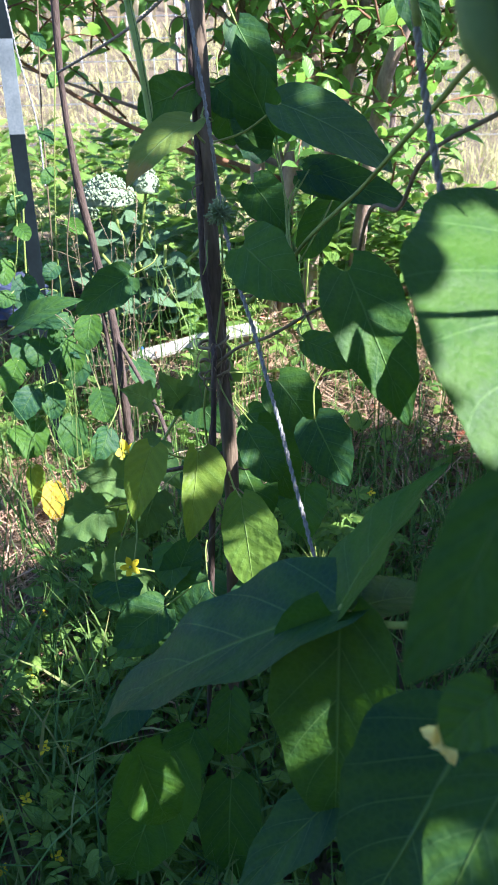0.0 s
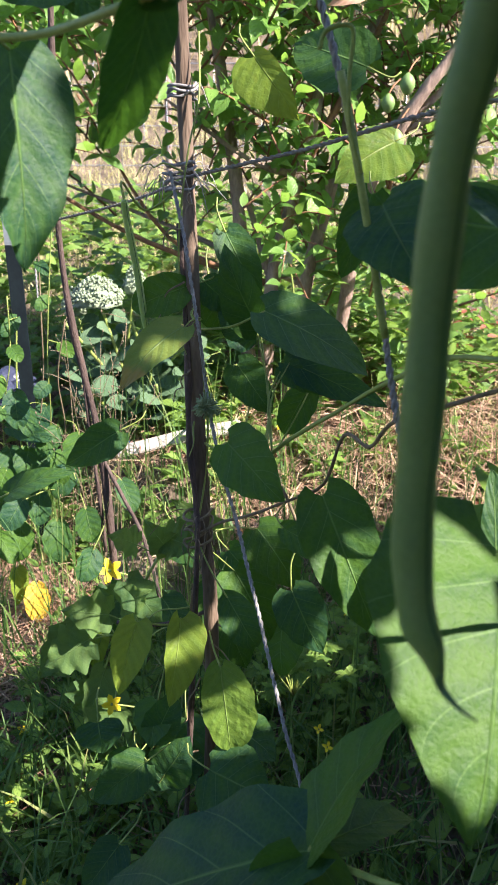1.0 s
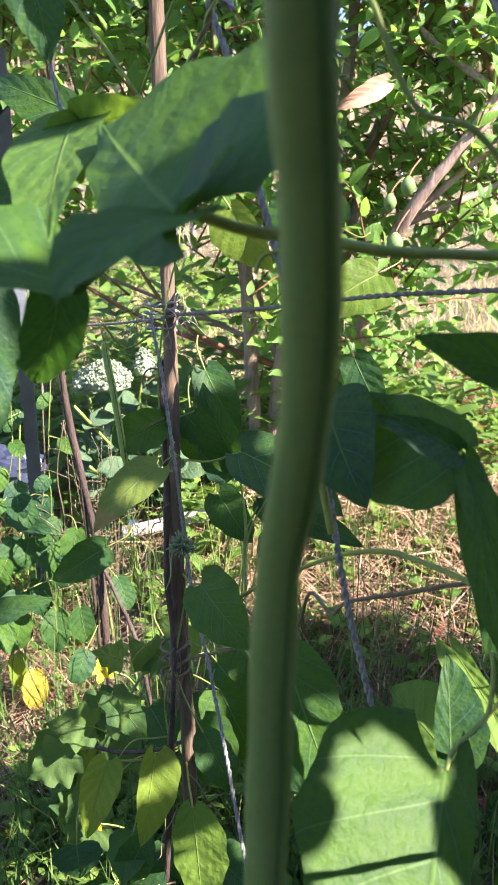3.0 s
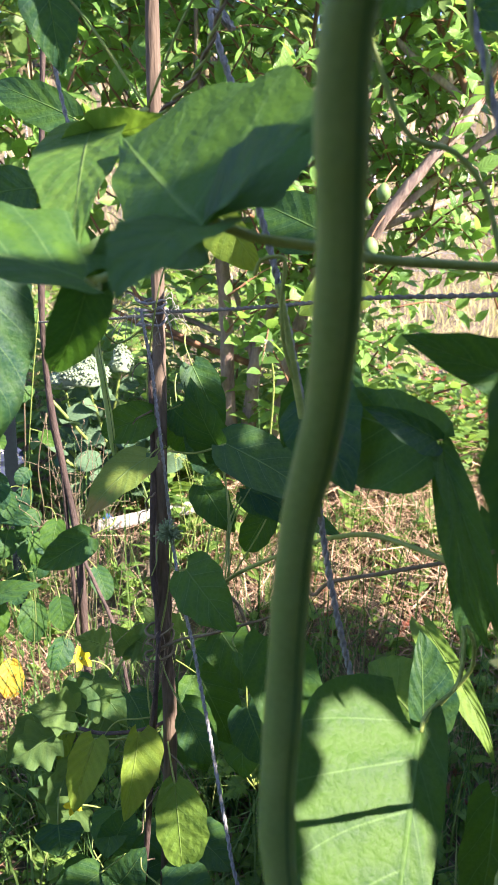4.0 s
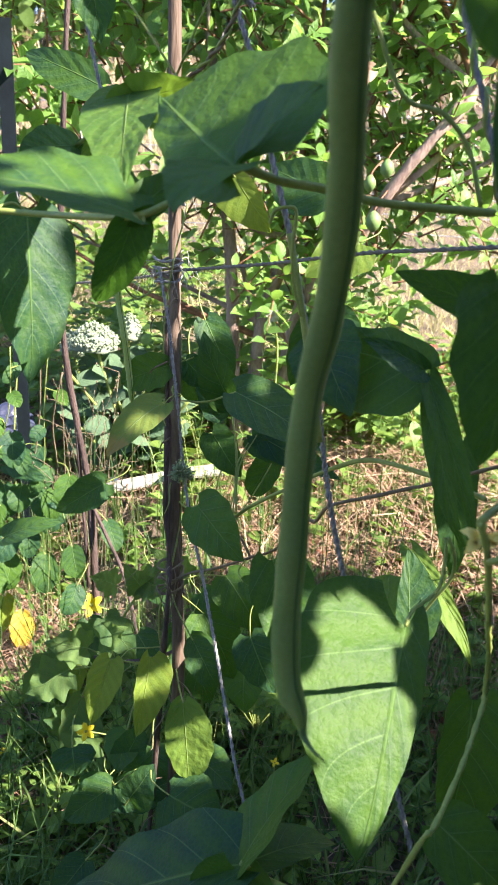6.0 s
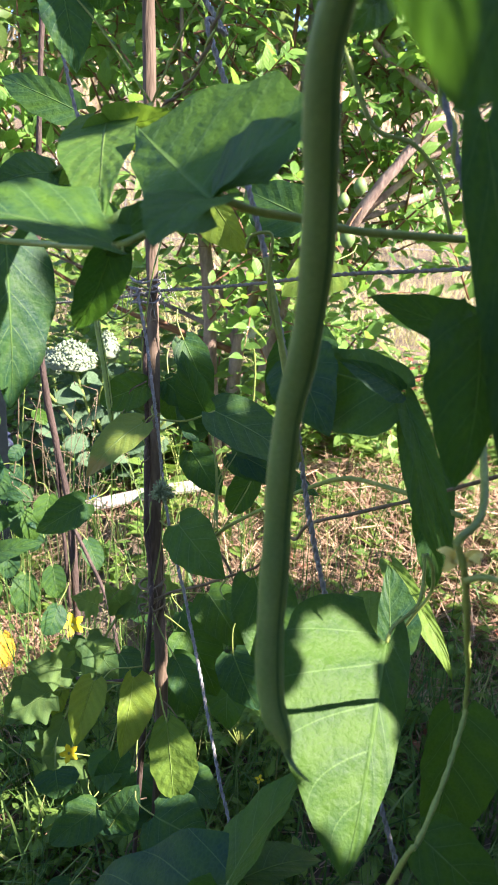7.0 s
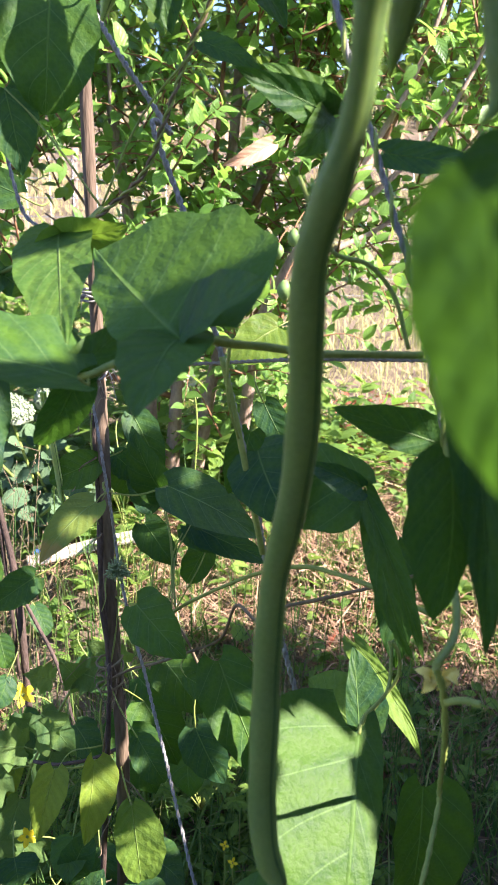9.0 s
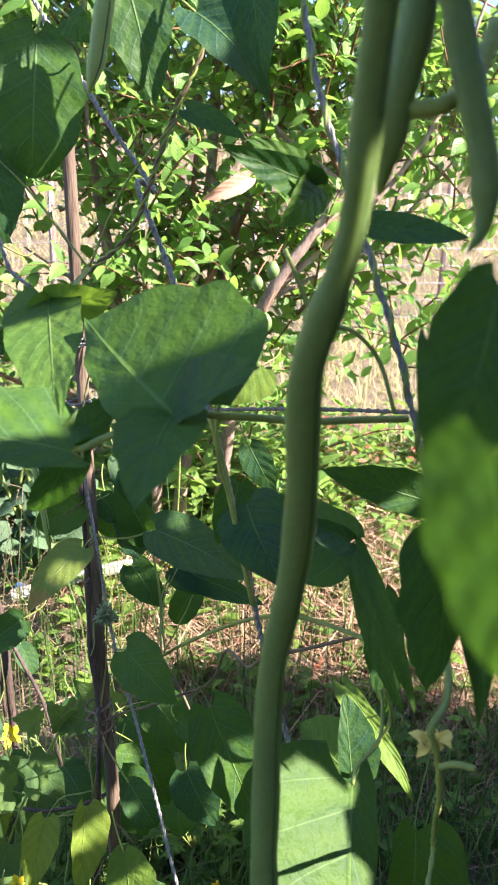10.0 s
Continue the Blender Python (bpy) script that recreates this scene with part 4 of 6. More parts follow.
leaf(left_bean, (0.0519, 0.6032, 1.2235), (0.0760, 0.5831, 1.1406), 0.051, (0.06, -0.97, 0.25), bend=0.05, wave=0.03)
leaf(left_bean, (0.0268, 0.6130, 1.2055), (0.0345, 0.6040, 1.2397), 0.033, (0.06, -0.95, -0.30))
leaf(left_bean, (0.0999, 0.6034, 1.1995), (0.1461, 0.5635, 1.1447), 0.045, (-0.08, -0.84, 0.54), bend=0.08, fold=0.3)
leaf(left_bean, (0.1318, 0.5647, 1.2367), (0.1422, 0.5435, 1.1507), 0.044, (-0.52, -0.84, 0.13), bend=0.05)
leaf(left_bean, (0.0930, 0.5832, 1.1366), (0.1308, 0.5644, 1.1163), 0.017, (-0.25, -0.88, 0.39))
leaf(left_bean, (0.0159, 0.6130, 1.1945), (0.0299, 0.6030, 1.1785), 0.023, (-0.34, -0.91, 0.24))
leaf(near_bean, (0.1671, 0.5045, 1.0874), (0.1086, 0.4732, 1.1079), 0.022, (0.36, -0.89, -0.28), fold=0.3, bend=0.06)
leaf(near_bean, (0.1671, 0.5045, 1.0874), (0.1245, 0.4933, 1.1128), 0.021, (0.36, -0.91, 0.20), fold=0.3)
leaf(near_bean, (0.1671, 0.5045, 1.0874), (0.1422, 0.4843, 1.0646), 0.025, (0.51, -0.84, 0.18), fold=0.2)
leaf(near_bean, (0.1912, 0.4746, 1.0665), (0.2414, 0.4448, 1.0605), 0.018, (-0.48, -0.85, 0.21), bend=-0.06, fold=0.15)
leaf(near_bean, (0.1605, 0.2250, 1.0539), (0.1483, 0.2150, 1.0064), 0.041, (0.05, -0.98, 0.19), skew=-0.06, bend=0.06, fold=0.1, shape='round', nu=20, nv=7)
leaf(near_bean, (0.1134, 0.1180, 1.0420), (0.1245, 0.1230, 1.0005), 0.0195, (-0.51, -0.83, -0.20), bend=0.05, fold=-0.1, wave=0.02, skew=-0.15, nu=24, nv=8)
leaf(near_bean, (0.1866, 0.3350, 1.0124), (0.2093, 0.3000, 0.8570), 0.031, (0.15, -0.96, 0.24), skew=-0.02, bend=0.03, fold=0.25, nu=24, nv=7)
leaf(near_bean, (0.1938, 0.3300, 0.9381), (0.1931, 0.3200, 0.8639), 0.047, (0.42, -0.90, 0.12), skew=-0.39, bend=0.05, fold=0.15, nu=20, nv=7)
leaf(near_bean, (0.2000, 0.5030, 0.8560), (0.1330, 0.5920, 0.8500), 0.062, (-0.73, -0.52, 0.46), skew=0.29, bend=0.05, fold=0.1, wave=0.025, nu=20, nv=7)
leaf(near_bean, (0.2000, 0.5000, 0.8590), (0.1570, 0.4910, 0.8800), 0.021, (0.38, -0.81, 0.44), skew=0.32, fold=0.3, bend=0.04)
leaf(near_bean, (0.2030, 0.5000, 0.8530), (0.2276, 0.4300, 0.7689), 0.018, (-0.03, -0.77, 0.63), skew=-0.01, fold=0.35, bend=0.06)
leaf(near_bean, (0.2095, 0.5039, 0.8473), (0.2316, 0.4537, 0.7534), 0.021, (-0.69, -0.69, 0.20), fold=0.3, bend=0.1)
leaf(near_bean, (0.2383, 0.4614, 0.9007), (0.1680, 0.4546, 0.9280), 0.029, (0.10, -1.00, -0.00), skew=-0.18, bend=0.04, fold=0.2)
leaf(near_bean, (0.2450, 0.5639, 0.7820), (0.2538, 0.5635, 0.6710), 0.034, (-0.08, -1.00, -0.01), fold=0.15, wave=0.03)
leaf(near_bean, (0.2033, 0.4680, 0.6870), (0.1648, 0.3520, 0.6016), 0.098, (0.27, -0.62, 0.74), skew=-0.60, bend=0.05, fold=0.02, wave=0.012, cord=0.16, nu=28, nv=10)
leaf(near_bean, (0.2238, 0.5450, 0.6290), (0.1908, 0.6000, 0.6431), 0.051, (-0.59, -0.51, 0.62), skew=-0.4, mat=SUNLIT_LEAF, fold=0.12, bend=0.08, nu=20, nv=7)
leaf(near_bean, (0.2304, 0.6000, 0.6758), (0.2706, 0.5200, 0.6196), 0.024, (-0.03, -0.58, 0.81), skew=-0.4, mat=SUNLIT_LEAF, fold=0.3, bend=0.1, nu=20, nv=7)
leaf(near_bean, (0.2210, 0.5300, 0.6382), (0.2162, 0.5600, 0.6980), 0.035, (0.03, -0.89, 0.45), skew=-0.4, fold=0.15, bend=0.06, nu=20, nv=7)
leaf(near_bean, (0.2825, 0.5400, 0.5735), (0.2743, 0.5200, 0.4379), 0.068, (-0.06, -0.99, 0.15), skew=0.31, bend=0.05, wave=0.03, nu=20, nv=7)
leaf(near_bean, (0.2264, 0.4031, 0.5816), (0.2820, 0.3831, 0.5301), 0.051, (0.34, -0.69, 0.64), bend=0.1)
tube('leaf_stalk', [(0.2033, 0.4680, 0.6870), (0.2096, 0.4800, 0.6923), (0.2274, 0.4900, 0.7047), (0.2314, 0.5000, 0.7264), (0.2305, 0.5050, 0.7373)], 0.0014, STALK, near_bean)
tube('leaf_stalk', [(0.2198, 0.5300, 0.6414), (0.2307, 0.5150, 0.6786), (0.2407, 0.5100, 0.7016), (0.2390, 0.5050, 0.7236), (0.2329, 0.5050, 0.7374)], 0.0014, STALK, near_bean)
leaf(near_bean, (0.1008, 0.4330, 0.4984), (-0.0607, 0.4600, 0.3775), 0.088, (-0.60, 0.02, 0.80), skew=-0.15, bend=0.06, fold=0.15, wave=0.03, nu=24, nv=9)
leaf(near_bean, (0.1008, 0.4330, 0.4984), (0.1653, 0.5000, 0.5562), 0.062, (-0.71, 0.08, 0.70), skew=0.10, bend=0.04, fold=0.2, nu=20, nv=7)
leaf(near_bean, (0.1008, 0.4300, 0.4950), (0.1008, 0.4200, 0.3281), 0.076, (-0.29, -0.96, 0.06), skew=-0.06, bend=0.05, fold=0.2, nu=20, nv=7)
leaf(near_bean, (0.1037, 0.4400, 0.4905), (0.1783, 0.5000, 0.4561), 0.042, (0.30, 0.16, 0.94), skew=0.22, bend=0.05)
leaf(near_bean, (-0.0323, 0.4675, 0.3466), (-0.0197, 0.4772, 0.2625), 0.045, (0.45, -0.89, -0.04), fold=0.3)
leaf(near_bean, (-0.0279, 0.5472, 0.2632), (-0.0797, 0.5463, 0.0925), 0.075, (-0.10, -0.99, 0.03), bend=0.05)
leaf(near_bean, (0.1259, 0.2495, 0.6738), (0.1056, 0.2491, 0.6119), 0.025, (-0.26, -0.96, 0.09), bend=0.05, fold=0.1, nu=20, nv=7)
leaf(near_bean, (0.1364, 0.2691, 0.5927), (0.1213, 0.2690, 0.5708), 0.023, (-0.52, -0.77, 0.37))
leaf(near_bean, (0.1567, 0.3587, 0.4862), (0.1081, 0.3314, 0.3816), 0.090, (-0.38, -0.82, 0.42), bend=0.05, nu=20, nv=7)
leaf(near_bean, (0.1560, 0.2989, 0.5215), (0.1256, 0.2718, 0.4698), 0.041, (-0.32, -0.71, 0.63), bend=0.05, nu=20, nv=7)
leaf(near_bean, (0.1099, 0.4281, 0.3691), (0.0387, 0.3975, 0.2946), 0.042, (-0.50, -0.53, 0.69), bend=0.05, fold=0.25)
leaf(near_bean, (0.1135, 0.6279, 0.6423), (0.1576, 0.5877, 0.5390), 0.060, (0.18, -0.95, 0.25), bend=0.08, fold=0.2, nu=20, nv=7)
leaf(near_bean, (0.0184, 0.6208, 0.2604), (0.0156, 0.5971, 0.2038), 0.049, (0.05, -0.95, 0.32), shape='round')
leaf(near_bean, (0.0175, 0.5969, 0.1748), (0.0120, 0.5764, 0.0509), 0.060, (0.05, -0.99, 0.16))
leaf(near_bean, (-0.0224, 0.6498, 0.1826), (-0.0480, 0.6464, 0.0989), 0.052, (-0.12, -0.99, 0.04))
leaf(near_bean, (0.1340, 0.6036, 0.8662), (0.1189, 0.6033, 0.8122), 0.032, (0.06, -1.00, -0.01))
leaf(near_bean, (0.1362, 0.5636, 0.8633), (0.1535, 0.5035, 0.8235), 0.055, (-0.49, -0.58, 0.65))
tube('leaf_stalk', [(0.1001, 0.4341, 0.4988), (0.1150, 0.4321, 0.4898), (0.1398, 0.4020, 0.5123), (0.1730, 0.3591, 0.5491)], 0.0022, STALK, near_bean)
# ---- the bean on the pole ----
HEAD_AT = Vector((0.0131, 0.7650, 0.6628))
pole_bean = thing('climbing_bean', (0.02, 0.79, 0.0), 'thin climbing bean wound round the wooden pole', 'bean plant', 'climbing beans')
leaf(pole_bean, (0.0660, 0.7940, 0.7470), (0.1630, 0.7800, 0.6900), 0.064, (0.29, -0.69, 0.66), bend=0.06, fold=0.1, wave=0.02, stem=(0.0000, 0.8600, 0.7130))
leaf(pole_bean, (0.0270, 0.8500, 0.8100), (0.0590, 0.8400, 0.7420), 0.040, (0.28, -0.92, 0.26), fold=0.25)
leaf(pole_bean, (0.0050, 0.8600, 0.7610), (0.0330, 0.8500, 0.7390), 0.044, (-0.18, -0.96, 0.20), shape='round')
leaf(pole_bean, (0.0610, 0.8400, 0.7190), (0.0250, 0.8300, 0.8010), 0.048, (-0.11, -0.98, -0.17), fold=0.3)
leaf(pole_bean, (0.0580, 0.8500, 0.7120), (0.0180, 0.8500, 0.7390), 0.056, (0.17, -0.95, 0.25))
leaf(pole_bean, (0.0910, 0.8200, 0.6910), (0.1820, 0.7800, 0.6570), 0.037, (-0.18, -0.84, 0.51), bend=0.05, fold=0.2)
leaf(pole_bean, (0.0370, 0.8600, 0.6760), (0.0760, 0.8400, 0.6310), 0.044, (-0.13, -0.94, 0.31), stem=(0.0260, 0.8600, 0.6720))
leaf(pole_bean, (0.0590, 0.8600, 0.6500), (0.0700, 0.8500, 0.6290), 0.033, (-0.11, -0.92, 0.38), shape='round')
leaf(pole_bean, (0.0343, 0.7350, 0.6405), (0.0861, 0.6900, 0.6059), 0.059, (-0.40, -0.80, 0.44), skew=0.02, bend=0.06, fold=0.08, nu=20, nv=7, stem=(0.0060, 0.8100, 0.6080))
leaf(pole_bean, (-0.0090, 0.7790, 0.7350), (-0.0625, 0.7330, 0.6910), 0.045, (-0.14, -0.59, 0.79), mat=SPOTTED_LEAF, stem=(-0.0030, 0.8200, 0.7160), label='spotted ageing leaf with a brown tip')
leaf(pole_bean, (-0.0110, 0.8400, 0.7600), (-0.0610, 0.8200, 0.7420), 0.051, (0.25, -0.91, 0.32), shape='round')
leaf(pole_bean, (0.0090, 0.8700, 0.7590), (0.0200, 0.8600, 0.7100), 0.050, (0.11, -0.97, 0.22), shape='round')
leaf(pole_bean, (-0.1050, 0.9300, 0.5720), (-0.1700, 0.9160, 0.5340), 0.046, (0.06, -0.97, 0.25), fold=0.2)
leaf(pole_bean, (-0.1960, 0.8000, 0.5530), (-0.1260, 0.8000, 0.5820), 0.028, (-0.26, -0.75, 0.61), fold=0.2)
leaf(pole_bean, (-0.0146, 0.7350, 0.4488), (-0.0202, 0.6900, 0.3750), 0.041, (0.27, -0.83, 0.49), skew=0.35, mat=OLD_LEAF, bend=0.05, fold=0.25, nu=20, nv=7, stem=(0.0020, 0.7800, 0.4150))
leaf(pole_bean, (0.0276, 0.7000, 0.4181), (0.0381, 0.6700, 0.3405), 0.067, (-0.09, -0.93, 0.35), skew=0.17, mat=SUNLIT_LEAF, bend=0.05, shape='round', nu=20, nv=7, stem=(0.0110, 0.7700, 0.4080))
leaf(pole_bean, (-0.0500, 0.6950, 0.4725), (-0.0645, 0.6550, 0.4198), 0.037, (0.12, -0.81, 0.58), skew=0.03, mat=OLD_LEAF, fold=0.3, stem=(0.0020, 0.7800, 0.4190))
leaf(pole_bean, (-0.0440, 0.7200, 0.3060), (-0.0230, 0.7200, 0.3630), 0.049, (-0.14, -0.99, 0.05), shape='round')
leaf(pole_bean, (-0.0360, 0.7200, 0.2570), (-0.0060, 0.7200, 0.3090), 0.054, (-0.31, -0.93, 0.19))
leaf(pole_bean, (-0.0520, 0.7000, 0.2940), (-0.1049, 0.6801, 0.2595), 0.050, (0.02, -0.88, 0.48))
leaf(pole_bean, (0.0310, 0.9000, 0.4020), (0.0790, 0.8800, 0.3140), 0.074, (0.21, -0.92, 0.33))
leaf(pole_bean, (0.0130, 0.8600, 0.3870), (0.0460, 0.8400, 0.3010), 0.068, (0.22, -0.93, 0.30))
leaf(pole_bean, (0.0580, 0.9200, 0.4500), (0.1120, 0.9000, 0.3800), 0.066, (0.16, -0.91, 0.39))
leaf(pole_bean, (0.0184, 0.6610, 0.3262), (0.0784, 0.6413, 0.3071), 0.076, (0.03, -0.65, 0.76))
leaf(pole_bean, (0.0850, 0.8200, 0.6880), (0.1310, 0.8000, 0.6660), 0.037, (-0.07, -0.80, 0.59))
leaf(pole_bean, (0.1660, 0.8000, 0.8370), (0.1930, 0.8000, 0.7810), 0.034, (0.00, -1.00, 0.00))
leaf(pole_bean, (0.1140, 0.8400, 0.6620), (0.0840, 0.8400, 0.6080), 0.044, (-0.19, -0.98, 0.10), shape='round')
leaf(pole_bean, (0.0860, 0.7200, 0.5620), (0.1290, 0.7000, 0.5480), 0.036, (-0.29, -0.87, 0.40), shape='round')
leaf(pole_bean, (0.0320, 0.7500, 0.4640), (0.0640, 0.7300, 0.4200), 0.048, (0.03, -0.90, 0.43), shape='round')
leaf(pole_bean, (0.0960, 0.7500, 0.4750), (0.1290, 0.7300, 0.4140), 0.053, (0.01, -0.95, 0.31))
leaf(pole_bean, (-0.1260, 0.8000, 0.2520), (-0.1180, 0.7800, 0.2240), 0.058, (0.21, -0.77, 0.61))
leaf(pole_bean, (-0.0660, 0.7400, 0.2440), (-0.1130, 0.7200, 0.2110), 0.045, (0.00, -0.86, 0.51))
leaf(pole_bean, (-0.0811, 0.6800, 0.1984), (-0.1195, 0.6590, 0.1517), 0.045, (-0.10, -0.87, 0.48))
leaf(pole_bean, (-0.0420, 0.7600, 0.2130), (0.0130, 0.7800, 0.2330), 0.047, (-0.09, -0.57, 0.82))
leaf(pole_bean, (-0.0424, 0.7400, 0.3402), (-0.0437, 0.7000, 0.3134), 0.051, (-0.26, -0.53, 0.81), skew=0.04, fold=0.12, bend=0.05)
leaf(pole_bean, (-0.0686, 0.7300, 0.2698), (-0.0995, 0.7000, 0.2393), 0.048, (0.01, -0.72, 0.70), skew=-0.0, fold=0.2, bend=0.06)
leaf(pole_bean, (-0.0574, 0.7400, 0.2538), (-0.0287, 0.7200, 0.2374), 0.045, (-0.32, -0.83, 0.46), skew=0.07, fold=0.15)
def seed_head(at, r, seed):
    """A round fuzzy head: many fine bristles round a small core, on a short stalk."""
    g = random.Random(seed)
    v, f = tube_data([at + Vector((0, 0, z)) for z in (-0.003, 0, 0.003)], 0.003, 6, 0.2)
    for k in range(150):
        d = Vector((g.gauss(0, 1), g.gauss(0, 1), g.gauss(0, 1))).normalized()
        l = r * g.uniform(0.6, 1.05)
        a, b = tube_data([at, at + d * l * 0.7, at + d * l], lambda q: 0.0003 + 0.0006 * q, 4, 0, 0, len(v))
        v, f = v + a, f + b
    head = link_part("flower_head", obj_from("flower_head", v, f, FUZZ), pole_bean, "round fuzzy grey-green flower head")
    tube("flower_stalk", [at, at + Vector((-0.006, 0.012, -0.004)), at + Vector((-0.012, 0.03, -0.012))], 0.0011, STALK, head, steps=4, sides=5)


seed_head(HEAD_AT, 0.0145, 5)
tube('vine', [(-0.0050, 0.7900, 0.5060), (0.0220, 0.7700, 0.5380), (0.0530, 0.7600, 0.5530), (0.0880, 0.7400, 0.5790), (0.1210, 0.7200, 0.6070), (0.1312, 0.6629, 0.6779), (0.1465, 0.6230, 0.6851), (0.1548, 0.5782, 0.7222), (0.1880, 0.5534, 0.7452), (0.2212, 0.5337, 0.7652), (0.2513, 0.5139, 0.7862), (0.2775, 0.4941, 0.8062)], 0.0015, OLD_STEM, pole_bean, steps=6, lumps=0.3)
tube('vine', [(0.0270, 0.8000, 0.5680), (0.0650, 0.7600, 0.6120), (0.0920, 0.7200, 0.6520), (0.1241, 0.6829, 0.6889), (0.1444, 0.6431, 0.7200), (0.1607, 0.6033, 0.7461), (0.1781, 0.5435, 0.7773), (0.2074, 0.4937, 0.7894), (0.2347, 0.4439, 0.7955)], 0.0018, STALK, pole_bean, steps=6, lumps=0.3)
slender_pod = pod('bean_pod', [(-0.0640, 0.8250, 0.8420), (-0.0630, 0.8250, 0.8270), (-0.0580, 0.8220, 0.7980), (-0.0530, 0.8200, 0.7620), (-0.0480, 0.8200, 0.7120)], 0.0034, 0.0031, pole_bean, PALE_POD)
slender_pod['label'] = 'slender pale green pod'
pod('bean_pod', [(0.0488, 0.5641, 1.2228), (0.0421, 0.5631, 1.1886), (0.0371, 0.5630, 1.1626), (0.0311, 0.5629, 1.1416)], 0.006, 0.005, left_bean, PALE_POD)
tube('vine', [(0.0270, 0.8000, 0.5800), (0.0750, 0.7800, 0.5870), (0.1080, 0.7600, 0.5280)], 0.0016, OLD_STEM, pole_bean, steps=5)
tube('pod_stalk', [(-0.0640, 0.8250, 0.8410), (-0.0660, 0.8300, 0.8570), (-0.0490, 0.8500, 0.8300), (-0.0160, 0.8620, 0.8500)], 0.0012, STALK, slender_pod, steps=5)
leaf(pole_bean, (0.1472, 0.7900, 0.9491), (0.0868, 0.8400, 0.9712), 0.060, (-0.43, -0.75, 0.51), skew=0.13, bend=0.06, fold=0.15)
leaf(pole_bean, (0.1997, 0.9700, 0.8898), (0.1340, 0.9400, 0.8519), 0.070, (0.00, -0.78, 0.62), skew=0.19, mat=OLD_LEAF, bend=0.05, fold=0.12)
leaf(pole_bean, (0.0537, 0.8400, 0.9603), (0.0928, 0.8200, 0.9084), 0.044, (-0.22, -0.95, 0.20), skew=-0.37, mat=OLD_LEAF, bend=0.05, fold=0.2)
tube('twig', [(-0.0940, 0.8000, 0.3950), (-0.0650, 0.7900, 0.3980), (-0.0220, 0.7800, 0.4130), (0.0090, 0.7800, 0.4270)], 0.0022, BARK, pole_bean, steps=5, lumps=0.2)
# ---- far-side bean with round leaves ----
round_bean = thing('climbing_bean', (-0.42, 1.33, 0.02), 'young bean plant with round sunlit leaves in the grass', 'bean plant', 'climbing beans')
leaf(round_bean, (-0.3850, 1.3300, 0.2210), (-0.3900, 1.3000, 0.1600), 0.067, (0.32, -0.86, 0.40), shape='round')
leaf(round_bean, (-0.3170, 1.3300, 0.2290), (-0.3130, 1.3000, 0.1600), 0.067, (0.27, -0.87, 0.40), shape='round')
leaf(round_bean, (-0.3430, 1.3300, 0.2890), (-0.3420, 1.3000, 0.2370), 0.054, (0.29, -0.82, 0.49), shape='round')
leaf(round_bean, (-0.3900, 1.3300, 0.5070), (-0.3910, 1.3000, 0.4740), 0.037, (0.40, -0.69, 0.61), shape='round')
leaf(round_bean, (-0.3670, 1.3300, 0.4800), (-0.3570, 1.3000, 0.4220), 0.058, (0.29, -0.83, 0.48), shape='round')
leaf(round_bean, (-0.3520, 1.3300, 0.4520), (-0.3400, 1.3000, 0.4100), 0.042, (0.23, -0.75, 0.61), shape='round')
leaf(round_bean, (-0.3480, 1.3300, 0.6100), (-0.3670, 1.3000, 0.5860), 0.032, (0.58, -0.70, 0.41), shape='round')
leaf(round_bean, (-0.3880, 1.3300, 0.3740), (-0.3710, 1.3000, 0.3230), 0.058, (0.26, -0.79, 0.55), shape='round')
leaf(round_bean, (-0.3190, 1.3300, 0.3740), (-0.3030, 1.3000, 0.3230), 0.058, (0.22, -0.81, 0.55), shape='round')
leaf(round_bean, (-0.4070, 1.3300, 0.2810), (-0.4220, 1.3000, 0.2500), 0.040, (0.43, -0.74, 0.52), shape='round')
leaf(round_bean, (-0.3540, 1.3300, 0.3740), (-0.3600, 1.3000, 0.3330), 0.058, (0.36, -0.78, 0.52), shape='round')
leaf(round_bean, (-0.3870, 1.3300, 0.4140), (-0.3020, 1.3000, 0.4070), 0.040, (-0.28, -0.88, 0.37), shape='round')
leaf(round_bean, (-0.3000, 1.3300, 0.4130), (-0.3260, 1.3000, 0.3730), 0.047, (0.37, -0.84, 0.40), shape='round')
leaf(round_bean, (-0.2780, 1.3300, 0.3530), (-0.3070, 1.3000, 0.2920), 0.058, (0.27, -0.91, 0.32), shape='round')
leaf(round_bean, (-0.3730, 1.3400, 0.0860), (-0.3660, 1.3000, 0.0270), 0.061, (0.29, -0.78, 0.56), mat=YELLOW_LEAF, shape='round', label='yellowed leaf')
leaf(round_bean, (-0.4120, 1.3500, 0.1140), (-0.4140, 1.3400, 0.0340), 0.042, (0.76, -0.65, 0.05), mat=OLD_LEAF)
tube('vine', [(-0.4150, 1.4000, 0.0760), (-0.3740, 1.3600, 0.2140), (-0.3770, 1.3600, 0.3440), (-0.3720, 1.3600, 0.4830), (-0.3590, 1.3600, 0.6020)], 0.0016, STALK, round_bean)
